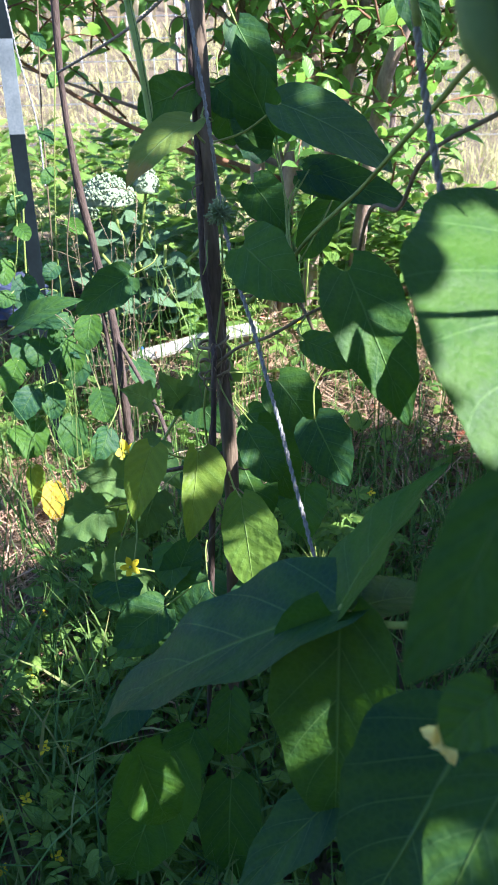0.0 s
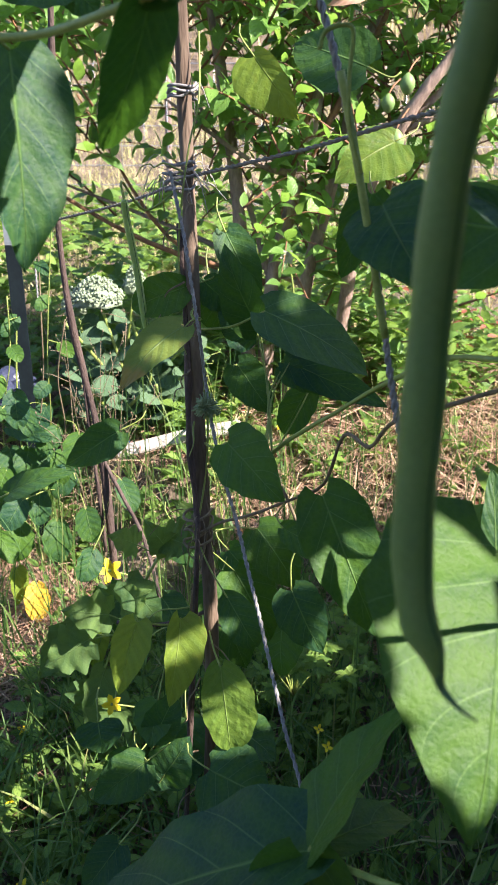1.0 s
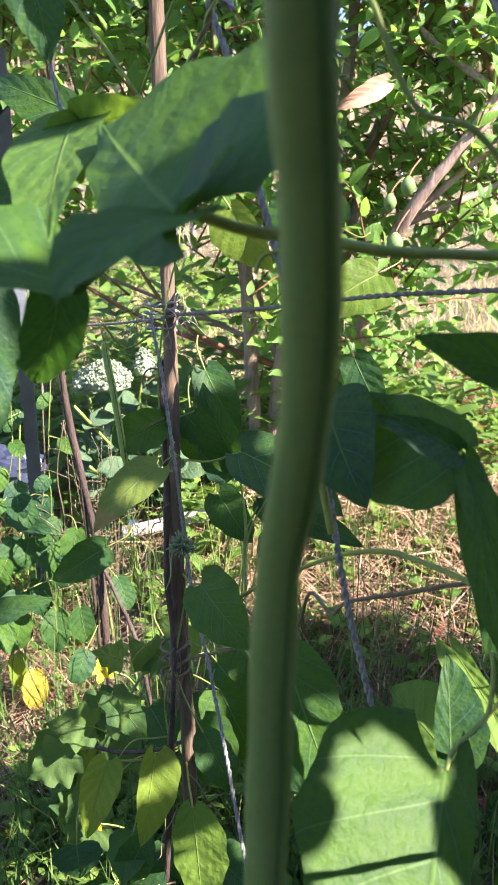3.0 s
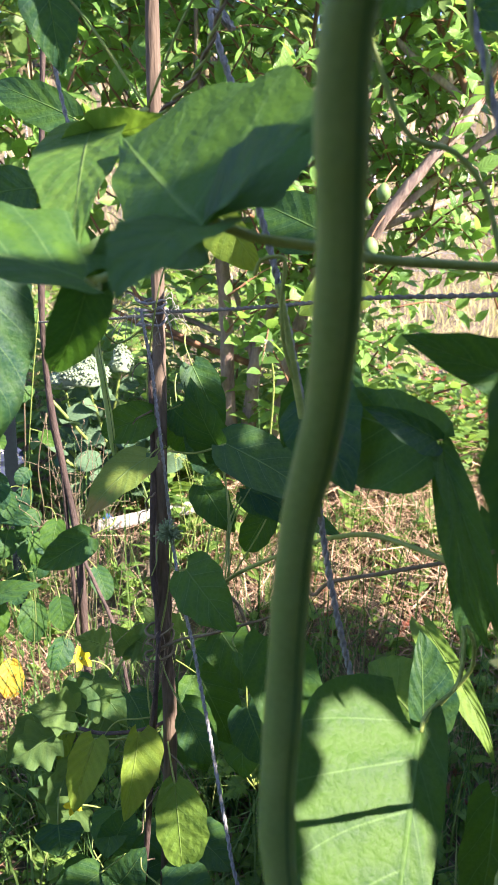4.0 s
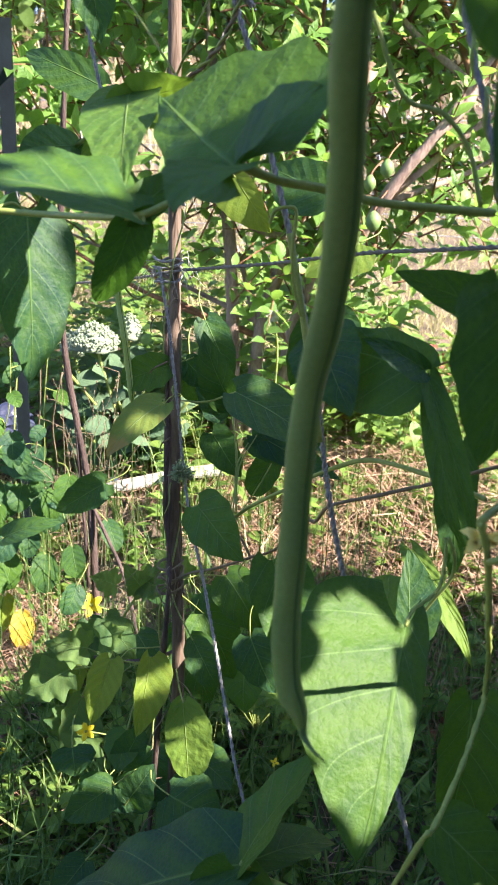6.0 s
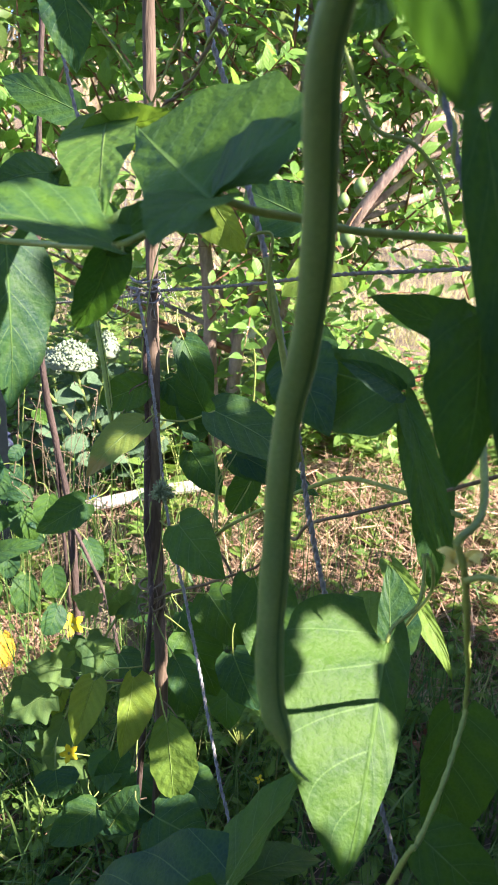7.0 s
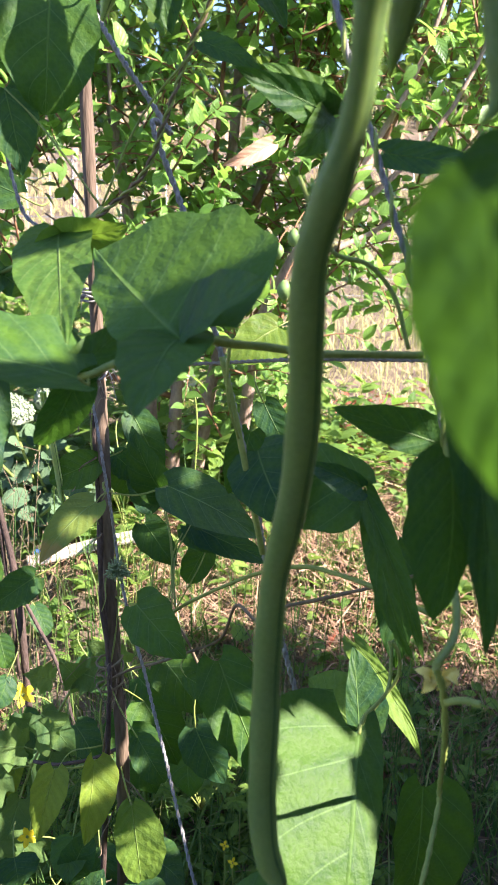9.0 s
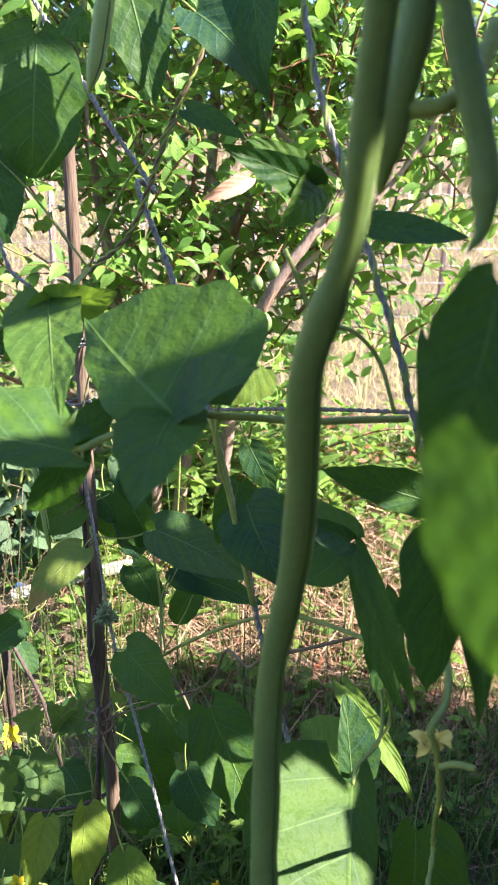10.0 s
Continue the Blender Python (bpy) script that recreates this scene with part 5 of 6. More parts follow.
# ---- cucumber vine ----
cucumber = thing('cucumber_vine', (-0.16, 1.0, 0.0), 'cucumber vine with angular leaves and yellow flowers', 'cucumber plant')
leaf(cucumber, (-0.1610, 0.9200, 0.2800), (-0.2190, 0.9000, 0.2500), 0.074, (0.02, -0.85, 0.53), mat=LOBED_LEAF, shape='lobed', wave=0.05, nu=30, nv=6)
leaf(cucumber, (-0.1320, 0.9200, 0.3190), (-0.1870, 0.9000, 0.3400), 0.065, (0.46, -0.71, 0.53), mat=LOBED_LEAF, shape='lobed', wave=0.05, nu=30, nv=6)
leaf(cucumber, (-0.1070, 0.9200, 0.3710), (-0.0590, 0.9000, 0.3160), 0.053, (0.24, -0.82, 0.52), mat=LOBED_LEAF, shape='lobed', wave=0.05, nu=30, nv=6)
leaf(cucumber, (-0.1520, 0.9200, 0.2080), (-0.1610, 0.9000, 0.1560), 0.088, (0.16, -0.93, 0.33), mat=LOBED_LEAF, shape='lobed', wave=0.05, nu=30, nv=6)
leaf(cucumber, (-0.0530, 0.9200, 0.4350), (-0.0130, 0.9000, 0.4330), 0.059, (-0.32, -0.70, 0.63), mat=LOBED_LEAF, shape='lobed', wave=0.05, nu=30, nv=6)
leaf(cucumber, (-0.0900, 0.9200, 0.4240), (-0.1220, 0.9000, 0.4480), 0.044, (0.66, -0.69, 0.30), mat=LOBED_LEAF, shape='lobed', wave=0.05, nu=30, nv=6)
leaf(cucumber, (-0.0530, 0.9200, 0.4180), (-0.0750, 0.9000, 0.4710), 0.044, (0.54, -0.83, -0.10), mat=LOBED_LEAF, shape='lobed', wave=0.05, nu=30, nv=6)
leaf(cucumber, (-0.1160, 0.9200, 0.3340), (-0.0730, 0.9000, 0.3690), 0.060, (-0.55, -0.80, 0.22), mat=LOBED_LEAF, shape='lobed', wave=0.05, nu=30, nv=6)
leaf(cucumber, (0.0060, 0.9200, 0.4470), (-0.0420, 0.9000, 0.4980), 0.043, (0.53, -0.83, 0.18), mat=LOBED_LEAF, shape='lobed', wave=0.05, nu=30, nv=6)
leaf(cucumber, (-0.1200, 0.8600, 0.2260), (-0.1410, 0.8400, 0.1810), 0.069, (0.10, -0.92, 0.37), mat=LOBED_LEAF, shape='lobed', wave=0.05)
leaf(cucumber, (-0.1280, 1.0000, 0.2940), (-0.1860, 1.0000, 0.2500), 0.069, (-0.16, -0.96, 0.22), mat=LOBED_LEAF, shape='lobed', wave=0.05)
leaf(cucumber, (-0.1842, 1.0000, 0.2439), (-0.2539, 0.9700, 0.1706), 0.073, (-0.00, -0.92, 0.38), skew=-0.1, mat=LOBED_LEAF, shape='lobed', wave=0.04, nu=30, nv=6)
leaf(cucumber, (-0.1722, 0.9900, 0.2624), (-0.1662, 0.9500, 0.2015), 0.039, (0.28, -0.79, 0.55), skew=0.06, mat=OLD_LEAF, fold=0.3, bend=0.08)
leaf(cucumber, (-0.1433, 0.9200, 0.2331), (-0.1684, 0.8800, 0.1653), 0.070, (0.07, -0.87, 0.49), skew=0.38, mat=LOBED_LEAF, shape='lobed', wave=0.04, nu=30, nv=6)
leaf(cucumber, (-0.2078, 1.0200, 0.2326), (-0.1046, 1.0000, 0.2957), 0.038, (-0.38, -0.85, 0.35), skew=-0.07, mat=LOBED_LEAF, shape='lobed', wave=0.04, nu=30, nv=6)
leaf(cucumber, (-0.1010, 0.9500, 0.2860), (-0.1250, 0.9300, 0.2220), 0.066, (0.09, -0.96, 0.26), mat=LOBED_LEAF, shape='lobed', wave=0.05)
tube('vine', [(-0.1250, 0.9200, 0.2870), (-0.0970, 0.9400, 0.3390), (-0.0600, 0.9600, 0.4000), (-0.0220, 0.9700, 0.4320)], 0.002, STALK, cucumber)
CUKE_FLOWERS = [Vector((-0.176, 1.120, 0.259)), Vector((-0.118, 0.840, 0.244))]
BUDS = [Vector((0.209, 0.345, 0.817)), Vector((0.202, 0.345, 0.817)), Vector((0.129, 0.300, 0.538))]
# ---- more leaves of the bed, low and to the side ----
leaf(round_bean, (-0.3880, 1.3000, 0.3440), (-0.4030, 1.2700, 0.2970), 0.056, (0.05, -0.85, 0.53), shape='round')
leaf(round_bean, (-0.2400, 1.2500, 0.4350), (-0.2450, 1.2200, 0.3900), 0.056, (-0.02, -0.83, 0.55), shape='round')
leaf(round_bean, (-0.3480, 1.2500, 0.3120), (-0.3730, 1.2200, 0.2720), 0.056, (0.29, -0.84, 0.46), shape='round')
leaf(round_bean, (-0.4170, 1.3000, 0.2180), (-0.3850, 1.2700, 0.1740), 0.051, (0.39, -0.59, 0.70), shape='round')
leaf(round_bean, (-0.2130, 1.1500, 0.3500), (-0.1950, 1.1200, 0.3100), 0.052, (-0.10, -0.81, 0.57), shape='round')
leaf(round_bean, (-0.2860, 1.3000, 0.3830), (-0.2820, 1.2700, 0.3340), 0.048, (0.07, -0.85, 0.53), shape='round')
leaf(round_bean, (-0.3200, 1.3500, 0.4470), (-0.3400, 1.3200, 0.4010), 0.049, (0.05, -0.84, 0.53), shape='round')
leaf(round_bean, (-0.1940, 1.1000, 0.3070), (-0.2080, 1.0700, 0.2700), 0.053, (0.60, -0.72, 0.35), shape='round')
leaf(round_bean, (-0.1640, 1.2000, 0.3770), (-0.1420, 1.1700, 0.3370), 0.045, (0.29, -0.68, 0.67), shape='round')
leaf(pole_bean, (-0.0540, 1.0000, 0.4070), (-0.0100, 0.9700, 0.3610), 0.060, (-0.21, -0.90, 0.37))
leaf(pole_bean, (0.0040, 0.9500, 0.3470), (-0.0180, 0.9200, 0.2900), 0.055, (0.18, -0.90, 0.41))
leaf(pole_bean, (-0.0730, 0.9800, 0.3060), (-0.0360, 0.9500, 0.2530), 0.054, (0.50, -0.56, 0.66))
leaf(pole_bean, (0.0200, 0.9800, 0.3830), (0.0720, 0.9500, 0.3460), 0.054, (-0.34, -0.90, 0.25))
leaf(pole_bean, (-0.1560, 1.0200, 0.2970), (-0.1350, 0.9900, 0.2330), 0.052, (0.43, -0.76, 0.49))
leaf(pole_bean, (0.0510, 0.9500, 0.3400), (0.0550, 0.9200, 0.2790), 0.063, (-0.33, -0.85, 0.40))
leaf(pole_bean, (0.0920, 0.9200, 0.3100), (0.0920, 0.8900, 0.2500), 0.070, (-0.48, -0.78, 0.40))
leaf(pole_bean, (0.0370, 0.7800, 0.2680), (0.0860, 0.7500, 0.2520), 0.060, (0.14, -0.29, 0.95))
leaf(pole_bean, (-0.0210, 0.8000, 0.2620), (-0.0110, 0.7700, 0.2130), 0.050, (-0.09, -0.86, 0.51))
BUSH_FRUITS = [((0.270, 1.450, 0.880), 0.014), ((0.298, 1.550, 0.969), 0.013), ((0.274, 1.600, 0.940), 0.012)]
BLOSSOM_AT = Vector((0.102, 1.660, 0.659))
leaf(bush, (0.2640, 1.6800, 1.1470), (0.1630, 1.6600, 1.1020), 0.040, (0.23, -0.97, -0.08), mat=DRY_LEAF, bend=0.1, fold=0.3, label='dry pinkish-brown curled leaf')
WEED_AT = Vector((0.112, 0.990, 0.135))
tube('vine', [(-0.2730, 1.3000, 0.9130), (-0.2890, 1.3000, 0.7660), (-0.2980, 1.3000, 0.6250), (-0.3170, 1.3300, 0.4890), (-0.3590, 1.3600, 0.3230)], 0.0012, OLD_STEM, round_bean, steps=5, lumps=0.2)
tube('vine', [(-0.2380, 1.2800, 0.9100), (-0.2670, 1.2800, 0.7290), (-0.2950, 1.3000, 0.5490), (-0.3110, 1.3300, 0.4130), (-0.3580, 1.3600, 0.2140)], 0.001, STALK, round_bean, steps=5, lumps=0.2)
tube('vine', [(-0.2380, 1.2200, 0.6340), (-0.2660, 1.2500, 0.5320), (-0.2710, 1.2800, 0.4270), (-0.3060, 1.3200, 0.2740)], 0.0011, OLD_STEM, round_bean, steps=5, lumps=0.2)
tube('vine', [(-0.3500, 1.3000, 0.6510), (-0.3600, 1.3100, 0.5480), (-0.3950, 1.3300, 0.4140), (-0.4080, 1.3600, 0.2360)], 0.001, STALK, round_bean, steps=5, lumps=0.2)
tagged(link_part('twine', cord_mesh('twine', [(-0.392, 1.500, 0.917), (-0.374, 1.480, 0.818), (-0.347, 1.450, 0.708), (-0.338, 1.420, 0.612)], TWINE, strand=0.0011, lay=0.02)), 'grey twisted twine hanging beside the steel post', 'twine', 'trellis twines')
leaf(round_bean, (-0.2900, 1.3000, 0.8320), (-0.2680, 1.2800, 0.8130), 0.021, (-0.09, -0.72, 0.69), shape='round')
leaf(round_bean, (-0.2570, 1.3000, 0.7800), (-0.2720, 1.2800, 0.7630), 0.025, (0.41, -0.75, 0.51), shape='round')
leaf(round_bean, (-0.2970, 1.3000, 0.7060), (-0.2750, 1.2800, 0.6880), 0.024, (-0.03, -0.69, 0.73), shape='round')
leaf(round_bean, (-0.2840, 1.3000, 0.6500), (-0.3000, 1.2800, 0.6330), 0.026, (0.37, -0.75, 0.55), shape='round')
leaf(round_bean, (-0.2710, 1.3000, 0.5750), (-0.2480, 1.2800, 0.5570), 0.031, (-0.00, -0.66, 0.75), shape='round')
leaf(round_bean, (-0.2990, 1.3000, 0.5050), (-0.3160, 1.2800, 0.4880), 0.034, (0.31, -0.75, 0.59), shape='round')
leaf(round_bean, (-0.3540, 1.3000, 0.5670), (-0.3310, 1.2800, 0.5500), 0.033, (0.04, -0.63, 0.77), shape='round')
leaf(round_bean, (-0.3810, 1.3000, 0.4600), (-0.3980, 1.2800, 0.4430), 0.038, (0.32, -0.75, 0.58), shape='round')
leaf(round_bean, (-0.2890, 1.3000, 0.3730), (-0.2650, 1.2800, 0.3560), 0.039, (0.07, -0.60, 0.80), shape='round')
tie_leaves()

# ---- steel post ----
def build_post():
    root = thing("steel_post", POST_FOOT, "dark green steel fence post with a white-painted upper end", "post")
    axis = (POST_TOP - POST_FOOT)
    length = axis.length
    up = axis.normalized()
    side = Vector((1, 0.15, 0))
    side = (side - up * side.dot(up)).normalized()
    dep = up.cross(side)
    def bar(name, z0, z1, mat, w=0.014, t=0.0025):
        v, f = [], []
        sec = [(-w, -t), (w, -t), (w, t), (t, t), (t, 0.024), (-t, 0.024), (-t, t), (-w, t)]
        for z in (z0, z1):
            for a, b in sec:
                v.append(POST_FOOT + up * z + side * a + dep * b)
        for k in range(8):
            f.append((k, (k + 1) % 8, 8 + (k + 1) % 8, 8 + k))
        f += [(0, 7, 6, 3, 2, 1), (3, 6, 5, 4), (8, 9, 10, 11, 14, 15), (11, 12, 13, 14)]
        return link_part(name, obj_from(name, v, f, mat, smooth=False), root)
    low, high = (0.684 - POST_FOOT.z) / up.z, (0.844 - POST_FOOT.z) / up.z
    bar("post_foot", -0.1, low, POST_PAINT)
    bar("painted_band", low, high, POST_WHITE)
    bar("post_end", high, max(length, high + 0.06), POST_PAINT)


build_post()

# ---- bindings of twine and withered tendrils on the pole ----
def binding(name, at, turns, radius, height, mat, r, label, frays, seed):
    g = random.Random(seed)
    root = thing(name, at, label, "binding", "pole bindings")
    pts = []
    for i in range(turns * 8 + 1):
        w = i / 8 * 2 * math.pi
        rr = radius * g.uniform(0.98, 1.2)
        pts.append(at + Vector((rr * math.cos(w), rr * math.sin(w), height * (i / (turns * 8) - 0.5) + g.uniform(-0.003, 0.003))))
    tube("wrap", pts, r, mat, root, steps=3, sides=5, lumps=0.2)
    for k in range(frays):
        w, l = g.uniform(0, 6.28), g.uniform(0.012, 0.038)
        d = Vector((math.cos(w), math.sin(w), g.uniform(-0.8, 0.7)))
        a = at + Vector((radius * math.cos(w), radius * math.sin(w), g.uniform(-0.5, 0.5) * height))
        tube("loose_end", [a, a + d * l * 0.5 + Vector((0, 0, 0.006)), a + d * l + Vector((g.uniform(-0.01, 0.01), 0, -0.012))], r * 0.3, FRAY if mat is TWINE else OLD_STEM, root, steps=3, sides=4)


binding("twine_binding", TIE, 4, 0.0135, 0.03, TWINE, 0.0014, "frayed grey twine knotted round the pole", 20, 3)
binding("twine_binding", TIE_TOP, 3, 0.0125, 0.012, TWINE, 0.0014, "grey twine wound round the upper pole", 5, 4)
binding("tendril_binding", BIND, 3, 0.0135, 0.045, OLD_STEM, 0.0015, "withered brown tendrils wound round the pole", 7, 5)


def pole_at(z):
    return Vector((-0.014 + 0.022 * (1.143 - z), 0.7134 + 0.1636 * z, z))


def winding_vine(z0, z1, turns, radius, r, mat, phase, seed):
    """A bean stem climbing round the pole, leaning off it here and there."""
    g = random.Random(seed)
    pts = []
    n = int(turns * 7)
    for i in range(n + 1):
        u = i / n
        w = phase + u * turns * 2 * math.pi
        rr = radius * g.uniform(0.95, 1.35)
        pts.append(pole_at(z0 + (z1 - z0) * u + g.uniform(-0.006, 0.006)) + Vector((rr * math.cos(w), rr * math.sin(w), 0)))
    tube("vine", pts, lambda s: r * (1.1 - 0.4 * s), mat, pole_bean, steps=4, sides=6, lumps=0.2, seed=seed)


winding_vine(0.05, 0.62, 2.2, 0.0118, 0.0015, OLD_STEM, 0.6, 1)
winding_vine(0.10, 0.98, 2.6, 0.0112, 0.0012, STALK, 3.0, 2)


def pole_tendrils():
    """Dry and green tendrils curling off the pole where the bean holds on."""
    g = random.Random(19)
    for k in range(22):
        p = pole_at(g.choice((g.uniform(0.22, 0.5), g.uniform(0.45, 0.95))))
        w = g.uniform(0, 6.28)
        d = Vector((math.cos(w), -abs(math.sin(w)), g.uniform(-0.4, 0.5))).normalized()
        a, b = d.orthogonal().normalized(), d.cross(d.orthogonal()).normalized()
        reach, turn, wide = g.uniform(0.02, 0.06), g.uniform(0.6, 2.2), g.uniform(0.003, 0.009)
        pts = [p + d * 0.008]
        for i in range(1, 9):
            u = i / 8
            pts.append(p + d * (0.008 + reach * u ** 0.8) + (a * math.cos(turn * 6.28 * u) + b * math.sin(turn * 6.28 * u)) * wide * u + Vector((0, 0, -0.02 * u * u)))
        tube("tendril", pts, lambda s: 0.0010 * (1.1 - 0.6 * s), OLD_STEM if k % 3 else STALK, pole_bean, steps=3, sides=5, lumps=0.15, seed=k)


pole_tendrils()


def dry_weed(name, at, height, stems, spread, mat, seed, label):
    """A withered weed: thin leaning stems with side twigs and small seed knobs."""
    g = random.Random(seed)
    root = thing(name, at, label, "weed", "withered weeds")
    at = Vector(at)
    for k in range(stems):
        top = at + Vector((g.gauss(0, spread), g.gauss(0, spread * 0.6), height * g.uniform(0.6, 1.05)))
        mid = at.lerp(top, 0.5) + Vector((g.gauss(0, 0.015), g.gauss(0, 0.01), 0.02))
        path = smooth_path([at + Vector((g.gauss(0, 0.01), g.gauss(0, 0.01), 0)), mid, top], 6)
        v, f = tube_data(path, lambda s: 0.0009 * (1.2 - 0.7 * s), 5, 0.1, k)
        for i in range(3, len(path)):
            d = Vector((g.gauss(0, 1), g.gauss(0, 1), g.uniform(0.2, 1.2))).normalized()
            l = g.uniform(0.015, 0.05)
            a, b = tube_data([path[i], path[i] + d * l * 0.6, path[i] + d * l + Vector((0, 0, -0.004))], 0.0006, 4, 0, 0, len(v))
            v, f = v + a, f + b
            e = path[i] + d * l
            a, b = tube_data([e + Vector((0, 0, -0.003)), e, e + Vector((0, 0, 0.003))], lambda s: 0.0014 * math.sin(math.pi * (0.12 + 0.76 * s)), 5, 0.2, i, len(v))
            v, f = v + a, f + b
        link_part("stem", obj_from("stem", v, f, mat), root)


dry_weed("dry_weed", (-0.22, 1.30, 0.02), 0.58, 9, 0.05, OLD_STEM, 41, "thin withered grey-brown weed with seed knobs beside the stake")
dry_weed("dry_weed", (-0.27, 1.5, 0.1), 0.42, 8, 0.07, OLD_STEM, 42, "thin withered grey-brown weed on the bank")
dry_weed("dry_weed", (-0.02, 1.45, 0.12), 0.5, 6, 0.05, STALK, 43, "thin green weed with seed knobs behind the pole")
dry_weed("dry_weed", (0.3, 1.3, 0.05), 0.34, 7, 0.08, OLD_STEM, 44, "thin withered weed leaning over the straw")


# ---- flowers ----
def petal_flower(name, at, size, petals, face, root_at, label, category, group=""):
    root = thing(name, root_at, label, category, group)
    face = Vector(face).normalized()
    a = face.orthogonal().normalized()
    b = face.cross(a)
    for k in range(petals):
        w = 2 * math.pi * k / petals + 0.4
        d = a * math.cos(w) + b * math.sin(w)
        v, uv, f = blade_data(at + d * size * 0.08, at + d * size * 0.5 + face * size * 0.15, size * 0.36, face, bend=0.1, fold=0.15, shape="round", nu=5, nv=2, seed=k)
        link_part("petal", obj_from("petal", v, f, PETAL, uv), root)
    v, f = tube_data(smooth_path([at - face * size * 0.3, at, at + face * size * 0.08], 3), size * 0.07, 6)
    link_part("centre", obj_from("centre", v, f, STALK), root)
    foot = Vector(root_at)
    tube("stem", [foot, foot.lerp(at, 0.5) + Vector((0.008, 0, 0.01)), at - face * size * 0.2], 0.0011, STALK, root, steps=4, sides=5)
    return root


for p, size in zip(CUKE_FLOWERS, (0.042, 0.026)):
    petal_flower("cucumber_flower", p, size, 5, (0.3, -0.7, 0.5), p + Vector((0.05, 0.03, -0.06)), "open yellow cucumber flower on a short stalk", "flower", "cucumber flowers")

g = random.Random(12)
for x, y, h in [(-0.215, 0.66, 0.06), (-0.235, 0.64, 0.055), (-0.2, 0.63, 0.04), (-0.165, 0.6, 0.05), (-0.225, 0.6, 0.03), (-0.21, 0.72, 0.07), (-0.24, 0.62, 0.045), (-0.19, 0.74, 0.05),
                (0.12, 1.2, 0.2), (0.09, 1.55, 0.2), (0.14, 0.86, 0.2), (0.15, 0.84, 0.19), (0.2, 1.15, 0.17), (-0.3, 1.0, 0.05), (-0.27, 0.85, 0.06)]:
    z = float(ground_height(x, y))
    petal_flower("wild_flower", Vector((x, y, z + h)), g.uniform(0.013, 0.019), 4, (g.uniform(-0.3, 0.3), -0.5, 0.9), (x + g.uniform(-0.02, 0.02), y + 0.02, z), "small four-petalled yellow wild flower on a thin stem", "flower", "wild flowers")


def bud_at(p, r, seed):
    """A withered flower: a few curled pale petals round a small knob."""
    g = random.Random(seed)
    verts, uvs, faces = [], [], []
    for k in range(5):
        w = k * 1.3 + g.uniform(-0.3, 0.3)
        d = Vector((math.cos(w), math.sin(w), g.uniform(-0.5, 0.9))).normalized()
        v, uv, f = blade_data(p, p + d * r * 1.7, r * 1.5, (0.2, -0.6, 0.8), bend=0.25, fold=0.4, wave=0.08, shape="round", nu=6, nv=2, seed=seed + k)
        o = len(verts)
        verts, uvs = verts + v, uvs + uv
        faces += [tuple(i + o for i in q) for q in f]
    link_part("flower_bud", obj_from("flower_bud", verts, faces, BUD, uvs), near_bean, "pale yellow withered flower")


for i, p in enumerate(BUDS):
    bud_at(p, 0.0052, i * 10)


# ---- a finely cut weed in a patch of sun ----
def cut_leaf_weed(at, seed):
    g = random.Random(seed)
    root = thing("cut_leaved_weed", at, "bright green weed with finely cut parsley-like leaves", "weed")
    at = Vector(at)
    for k in range(13):
        w = k * 2.4
        d = Vector((math.cos(w), math.sin(w), 0))
        top = at + d * g.uniform(0.02, 0.075) + Vector((0, 0, g.uniform(0.05, 0.11)))
        tube("leaf_stalk", [at, at.lerp(top, 0.6) + Vector((0, 0, 0.015)), top], 0.0009, STALK, root, steps=3, sides=5)
        verts, uvs, faces = [], [], []
        for i in range(9):
            a = (i - 4) * 0.5
            e = (d * math.cos(a) + Vector((-d.y, d.x, 0)) * math.sin(a) + Vector((0, 0, g.uniform(-0.2, 0.3)))).normalized()
            b = top + d * 0.003 * (4 - abs(i - 4))
            v, uv, f = blade_data(b, b + e * g.uniform(0.014, 0.024), 0.009, (0, -0.5, 0.9), shape="lobed", nu=8, nv=2, seed=k * 20 + i)
            o = len(verts)
            verts, uvs = verts + v, uvs + uv
            faces += [tuple(n + o for n in q) for q in f]
        link_part("leaf", obj_from("leaf", verts, faces, WEED_LEAF, uvs), root)


cut_leaf_weed(WEED_AT, 71)
cut_leaf_weed(WEED_AT + Vector((0.045, 0.03, -0.01)), 72)


# ---- on the bush: unripe fruit, a dry leaf, a white blossom ----
for at, r in BUSH_FRUITS:
    p = Vector(at)
    v, f = tube_data([p + Vector((0, 0, -1.35 * r + 2.7 * r * k / 8)) for k in range(9)], lambda s: r * max(0.08, math.sin(math.pi * (0.03 + 0.94 * s))) ** 0.7, 12)
    fruit = link_part("fruit", obj_from("fruit", v, f, FRUIT), bush, "small green unripe fruit")
    tube("fruit_stalk", [p + Vector((0, 0, 1.3 * r)), p + Vector((0.01, 0.02, 2.4 * r)), p + Vector((0.03, 0.08, 3.6 * r))], 0.0016, TWIG_BARK, fruit, steps=3, sides=5)

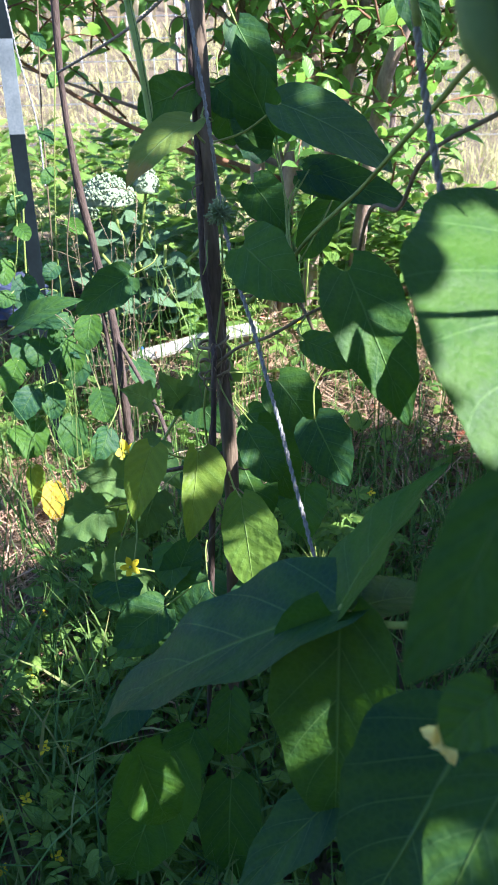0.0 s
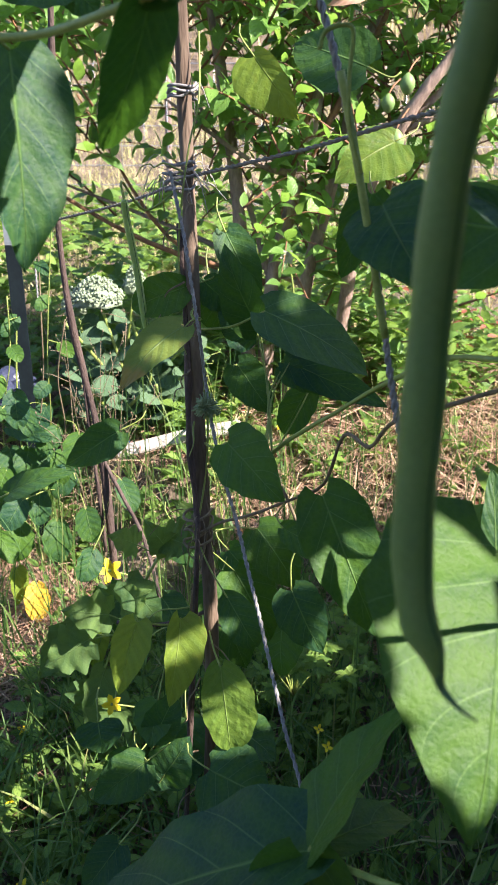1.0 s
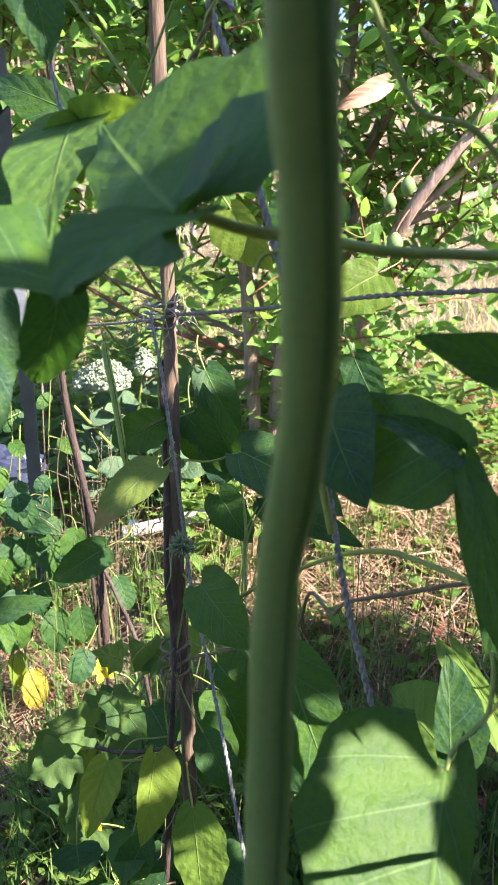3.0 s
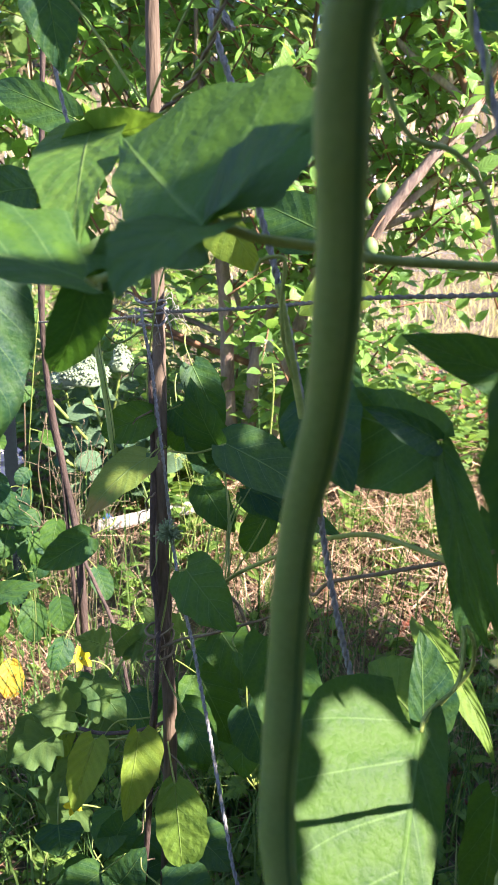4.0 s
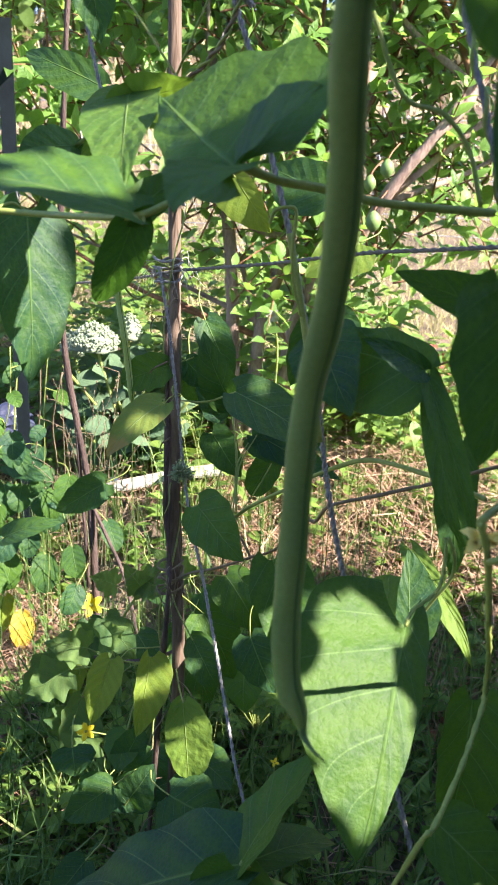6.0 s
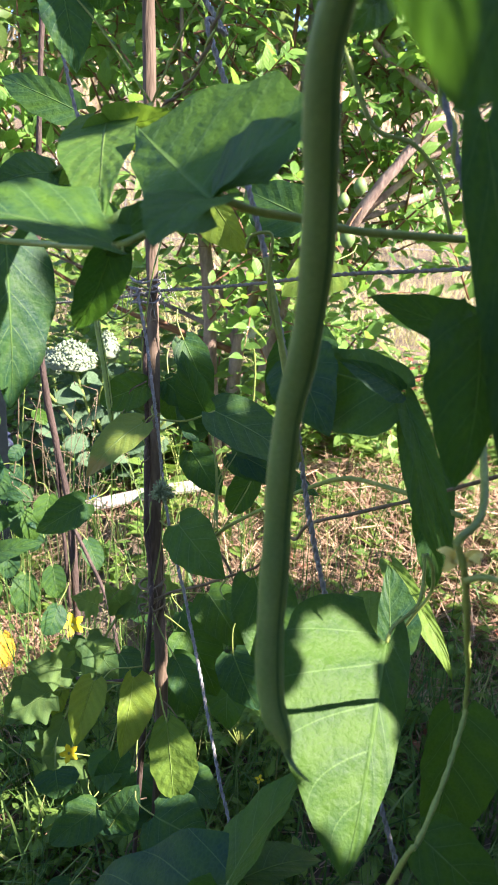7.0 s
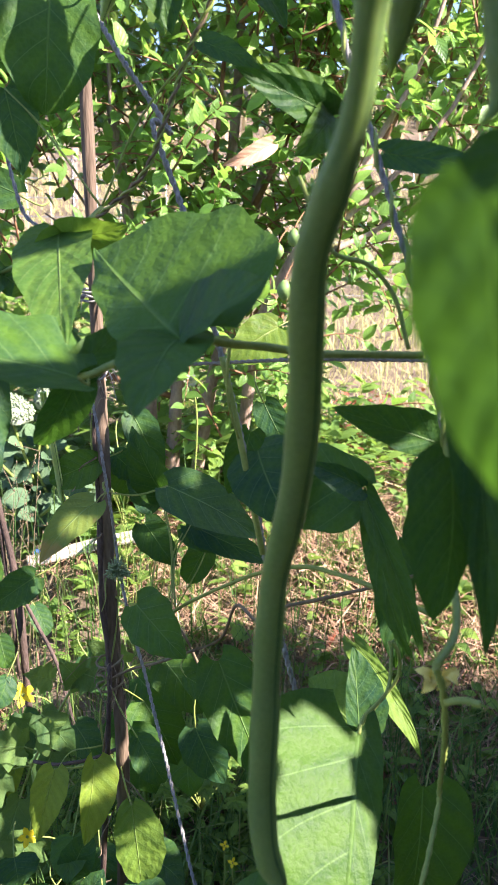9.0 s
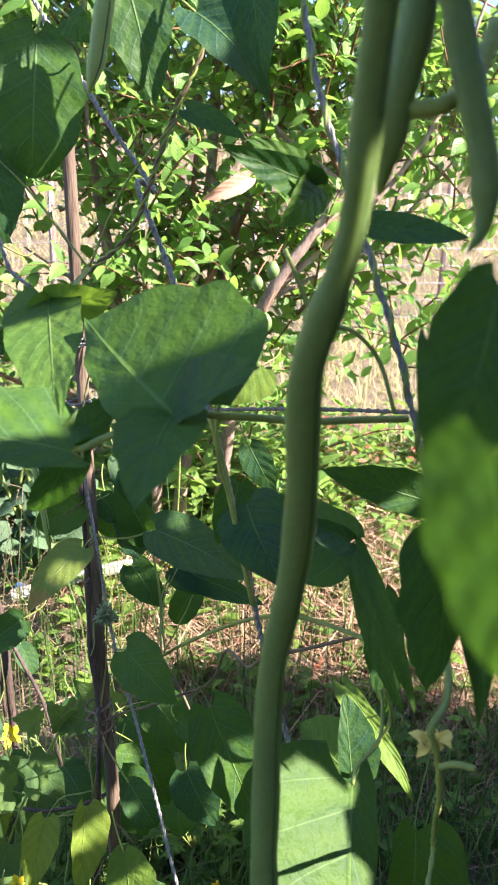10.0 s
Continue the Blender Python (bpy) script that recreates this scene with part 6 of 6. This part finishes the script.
blossom = thing("white_flower", BLOSSOM_AT + Vector((0, 0, -0.2)), "small white flower on a green stem in front of the bush", "flower")
for k in range(6):
    w = k * 1.05
    d = Vector((math.cos(w), -0.3, math.sin(w)))
    v, uv, f = blade_data(BLOSSOM_AT, BLOSSOM_AT + d * 0.016, 0.014, (0, -1, 0.4), shape="round", nu=5, nv=2, seed=k)
    link_part("petal", obj_from("petal", v, f, BLOSSOM, uv), blossom)
tube("stem", [BLOSSOM_AT + Vector((0, 0.004, 0)), BLOSSOM_AT + Vector((0.0145, 0.0090, -0.0981)), BLOSSOM_AT + Vector((0.0041, 0.0180, -0.3281))], 0.0022, STALK, blossom, steps=4, sides=6)


# ---- stonecrop with a flat white flower head ----
def build_stonecrop():
    root = thing("stonecrop", (-0.32, 1.82, float(ground_height(-0.32, 1.82))), "stonecrop with fleshy grey-green leaves and a white flower head", "stonecrop plant")
    g = random.Random(8)
    heads = [(Vector((-0.32, 1.80, 0.545)), 0.058), (Vector((-0.245, 1.86, 0.56)), 0.028), (Vector((-0.40, 1.9, 0.50)), 0.03)]
    stems = [(h, r) for h, r in heads] + [(Vector((g.uniform(-0.42, -0.08), g.uniform(1.68, 1.9), g.uniform(0.33, 0.50))), 0) for _ in range(14)]
    for top, r in stems:
        foot = Vector((-0.3 + g.uniform(-0.06, 0.1), 1.84 + g.uniform(-0.05, 0.05), 0.19))
        mid = foot.lerp(top, 0.5) + Vector((g.uniform(-0.02, 0.02), 0, 0.01))
        path = smooth_path([foot, mid, top], 6)
        v, f = tube_data(path, 0.0038, 6)
        link_part("stem", obj_from("stem", v, f, STALK), root)
        for k in range(9):
            u = 0.25 + 0.72 * k / 9
            q = path[int(u * (len(path) - 1))]
            w = k * 2.4 + g.uniform(-0.4, 0.4)
            d = Vector((math.cos(w), math.sin(w), g.uniform(0.1, 0.5))).normalized()
            l = g.uniform(0.05, 0.078)
            leaf(root, q, q + d * l, l * 0.85, (0.3 * g.gauss(0, 1), -0.9, 0.8), mat=SEDUM_LEAF, shape="round", nu=8, nv=3, cord=0.0, wave=0.01)
        if r:
            dome = [top + Vector((0, 0, -0.016 + 0.05 * k / 7)) for k in range(8)]
            v, f = tube_data(dome, lambda s: r * 0.9 * math.sqrt(max(0.01, 1 - s * s)), 14, 0.25, 3)
            for k in range(int(620 * (r / 0.05) ** 2)):
                rr, w = r * math.sqrt(g.random()), g.uniform(0, 6.28)
                c = top + Vector((rr * math.cos(w), rr * math.sin(w), 0.042 * (1 - (rr / r) ** 2) + g.uniform(-0.009, 0.006)))
                s = g.uniform(0.0014, 0.0034)
                a, b = tube_data([c + Vector((0, 0, -s)), c, c + Vector((0, 0, s))], lambda t: s * (0.4 + 0.8 * math.sin(math.pi * (0.1 + 0.8 * t))), 5, 0.3, k, len(v))
                v += a
                f += b
            link_part("flower_head", obj_from("flower_head", v, f, WHITE_FLORET), root, "domed white flower head")


build_stonecrop()

# ---- bleached board, scraps of blue plastic ----
def block(name, size, bend, bevel, mat, m, label, category, cuts=7):
    """A worn, slightly warped block, eased at its edges."""
    bm = bmesh.new()
    bmesh.ops.create_cube(bm, size=1.0)
    bmesh.ops.scale(bm, vec=size, verts=bm.verts)
    long_edges = [e for e in bm.edges if abs(e.verts[0].co.x - e.verts[1].co.x) > size[0] * 0.5]
    bmesh.ops.subdivide_edges(bm, edges=long_edges, cuts=cuts, use_grid_fill=True)
    bmesh.ops.bevel(bm, geom=[e for e in bm.edges if len(e.link_faces) == 2 and e.calc_face_angle(0) > 1.0], offset=bevel, segments=2, affect="EDGES")
    for v in bm.verts:
        v.co += Vector((0, bend * math.sin(v.co.x * 30 + 2), bend * math.sin(v.co.x * 19 + 1)))
    me = bpy.data.meshes.new(name)
    bm.to_mesh(me)
    bm.free()
    me.materials.append(mat)
    ob = new(name, me)
    ob.matrix_basis = m
    return tagged(ob, label, category)


block("board", (0.29, 0.05, 0.028), 0.003, 0.003, BOARD, pose(-0.135, 1.72, 0.236, -28, -12, 4), "short bleached white board lying on the bank", "board")
block("plastic_scrap", (0.022, 0.02, 0.016), 0.001, 0.004, BLUE_CAP, pose(-0.262, 1.73, 0.215, 10, 0, 20), "small blue plastic scrap beside the board", "plastic scrap", 2)


def build_plastic():
    bm = bmesh.new()
    bmesh.ops.create_icosphere(bm, subdivisions=4, radius=1.0)
    for v in bm.verts:
        n1 = noise.noise(v.co * 2.2) + 0.5 * noise.noise(v.co * 6.0)
        v.co = Vector((v.co.x * 0.10, v.co.y * 0.07, v.co.z * 0.055)) * (1 + 0.45 * n1)
    me = bpy.data.meshes.new("plastic_sheet")
    bm.to_mesh(me)
    bm.free()
    me.materials.append(PLASTIC)
    ob = new("plastic_sheet", me)
    ob.matrix_basis = pose(-0.58, 1.75, 0.33)
    tagged(ob, "crumpled blue-grey plastic sheet lying in the grass", "plastic sheet")


build_plastic()


# ---- unseen row of bean leaves, added out of view to throw dappled shade ----
def build_shade_row():
    g = random.Random(31)
    foot = Vector((0.75, 0.2, 0.0))
    root = thing("shade_row", foot, "unseen row of bean leaves added beside the bed to cast dappled shade", "bean plants")
    for i in range(7):
        x, y = 0.54 + 0.09 * i, -0.25 + 0.15 * i
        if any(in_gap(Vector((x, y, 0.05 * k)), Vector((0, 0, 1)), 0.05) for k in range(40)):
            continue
        tube("vine", [(x, y, 0), (x + 0.03, y, 0.7), (x - 0.02, y + 0.03, 1.4), (x + 0.02, y, 2.0)], 0.003, STALK, root, steps=5, sides=6, lumps=0.1)
    verts, uvs, faces = [], [], []
    for n in range(15000):
        y = -0.30 + 1.35 * g.random()
        c = Vector((0.45 + 0.58 * max(0, y) + abs(g.gauss(0, 0.22)), y, g.uniform(0.2, 1.9 - 0.8 * smooth01((y - 0.35) / 0.2))))
        a = Vector((g.gauss(0, 0.6), g.gauss(0, 0.6), -0.8)).normalized()
        # smaller leaves towards the top and between the gaps
        l = g.uniform(0.03, 0.06) if n % 3 else g.uniform(0.07, 0.11)
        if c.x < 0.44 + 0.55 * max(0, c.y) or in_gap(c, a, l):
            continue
        v, uv, f = blade_data(c, c + a * l, l * 0.75, (0.3 * g.gauss(0, 1) + 0.4, 0.3 * g.gauss(0, 1) - 0.3, 0.7), nu=5, nv=1, seed=n)
        o = len(verts)
        verts += v
        uvs += uv
        faces += [tuple(i + o for i in q) for q in f]
    tagged(link_part("leaf_mass", obj_from("leaf_mass", verts, faces, BEAN_LEAF, uvs), root), kind="stuff")


# spots to be sunlit: holes are left in the added row along their rays
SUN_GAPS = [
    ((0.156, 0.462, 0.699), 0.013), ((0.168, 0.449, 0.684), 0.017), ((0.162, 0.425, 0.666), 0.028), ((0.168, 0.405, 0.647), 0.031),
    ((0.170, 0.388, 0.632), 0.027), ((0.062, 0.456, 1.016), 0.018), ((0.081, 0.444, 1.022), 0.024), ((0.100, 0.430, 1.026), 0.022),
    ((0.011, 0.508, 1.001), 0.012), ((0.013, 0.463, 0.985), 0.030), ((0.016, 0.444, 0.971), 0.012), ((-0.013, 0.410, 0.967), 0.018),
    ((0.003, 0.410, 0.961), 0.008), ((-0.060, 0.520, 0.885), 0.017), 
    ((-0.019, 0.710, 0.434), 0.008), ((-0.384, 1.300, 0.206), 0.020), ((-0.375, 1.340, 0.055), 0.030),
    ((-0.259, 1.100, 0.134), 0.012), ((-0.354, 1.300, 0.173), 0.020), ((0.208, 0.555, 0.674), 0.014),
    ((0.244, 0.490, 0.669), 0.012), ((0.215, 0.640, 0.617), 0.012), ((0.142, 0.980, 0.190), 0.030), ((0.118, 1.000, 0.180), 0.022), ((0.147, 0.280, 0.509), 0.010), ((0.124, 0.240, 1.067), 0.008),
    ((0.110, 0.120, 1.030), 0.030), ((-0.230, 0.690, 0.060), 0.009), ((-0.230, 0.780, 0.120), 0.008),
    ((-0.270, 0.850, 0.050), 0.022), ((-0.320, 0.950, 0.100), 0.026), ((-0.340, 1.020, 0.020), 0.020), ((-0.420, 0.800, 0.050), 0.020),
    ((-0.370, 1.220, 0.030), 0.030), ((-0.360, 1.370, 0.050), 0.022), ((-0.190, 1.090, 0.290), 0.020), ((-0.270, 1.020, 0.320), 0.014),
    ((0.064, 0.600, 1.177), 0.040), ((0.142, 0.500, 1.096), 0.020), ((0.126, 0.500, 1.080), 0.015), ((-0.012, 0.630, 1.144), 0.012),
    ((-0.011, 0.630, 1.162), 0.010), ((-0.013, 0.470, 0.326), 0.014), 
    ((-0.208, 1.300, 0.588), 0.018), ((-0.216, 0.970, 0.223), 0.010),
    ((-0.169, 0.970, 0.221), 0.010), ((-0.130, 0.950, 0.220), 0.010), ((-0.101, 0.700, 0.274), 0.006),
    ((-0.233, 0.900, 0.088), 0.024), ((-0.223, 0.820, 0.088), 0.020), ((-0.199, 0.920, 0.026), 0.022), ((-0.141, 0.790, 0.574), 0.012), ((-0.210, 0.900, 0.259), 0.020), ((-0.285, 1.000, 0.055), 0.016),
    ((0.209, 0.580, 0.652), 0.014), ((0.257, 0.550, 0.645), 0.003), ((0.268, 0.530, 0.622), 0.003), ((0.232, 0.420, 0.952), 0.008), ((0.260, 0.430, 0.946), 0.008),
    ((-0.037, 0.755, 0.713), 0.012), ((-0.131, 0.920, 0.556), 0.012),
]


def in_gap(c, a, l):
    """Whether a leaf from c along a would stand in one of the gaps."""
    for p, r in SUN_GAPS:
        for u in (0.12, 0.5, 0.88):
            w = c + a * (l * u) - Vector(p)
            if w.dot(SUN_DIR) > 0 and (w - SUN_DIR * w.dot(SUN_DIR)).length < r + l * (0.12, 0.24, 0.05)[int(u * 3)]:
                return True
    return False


build_shade_row()


def build_sky_screen():
    """An unseen row of bean leaves, added behind the camera to hold back sky light."""
    g = random.Random(32)
    root = thing("shade_row", (0.0, -0.8, 0.0), "unseen row of bean leaves added behind the camera to block sky light", "bean plants")
    for i in range(8):
        x = -1.0 + 0.27 * i
        tube("vine", [(x, -0.8, 0), (x + 0.03, -0.82, 0.7), (x - 0.02, -0.78, 1.4), (x + 0.02, -0.8, 2.0)], 0.003, STALK, root, steps=5, sides=6, lumps=0.1)
    verts, uvs, faces = [], [], []
    for n in range(1500):
        c = Vector((g.uniform(-1.3, 1.0), -0.75 + g.gauss(0, 0.09), g.uniform(0.15, 1.95)))
        a = Vector((g.gauss(0, 0.6), g.gauss(0, 0.6), -0.8)).normalized()
        l = g.uniform(0.07, 0.12)
        v, uv, f = blade_data(c, c + a * l, l * 0.75, (0.3 * g.gauss(0, 1), 0.3 * g.gauss(0, 1) + 0.3, 0.7), nu=5, nv=2, seed=n)
        o = len(verts)
        verts += v
        uvs += uv
        faces += [tuple(i + o for i in q) for q in f]
    tagged(link_part("leaf_mass", obj_from("leaf_mass", verts, faces, BEAN_LEAF, uvs), root), kind="stuff")


build_sky_screen()
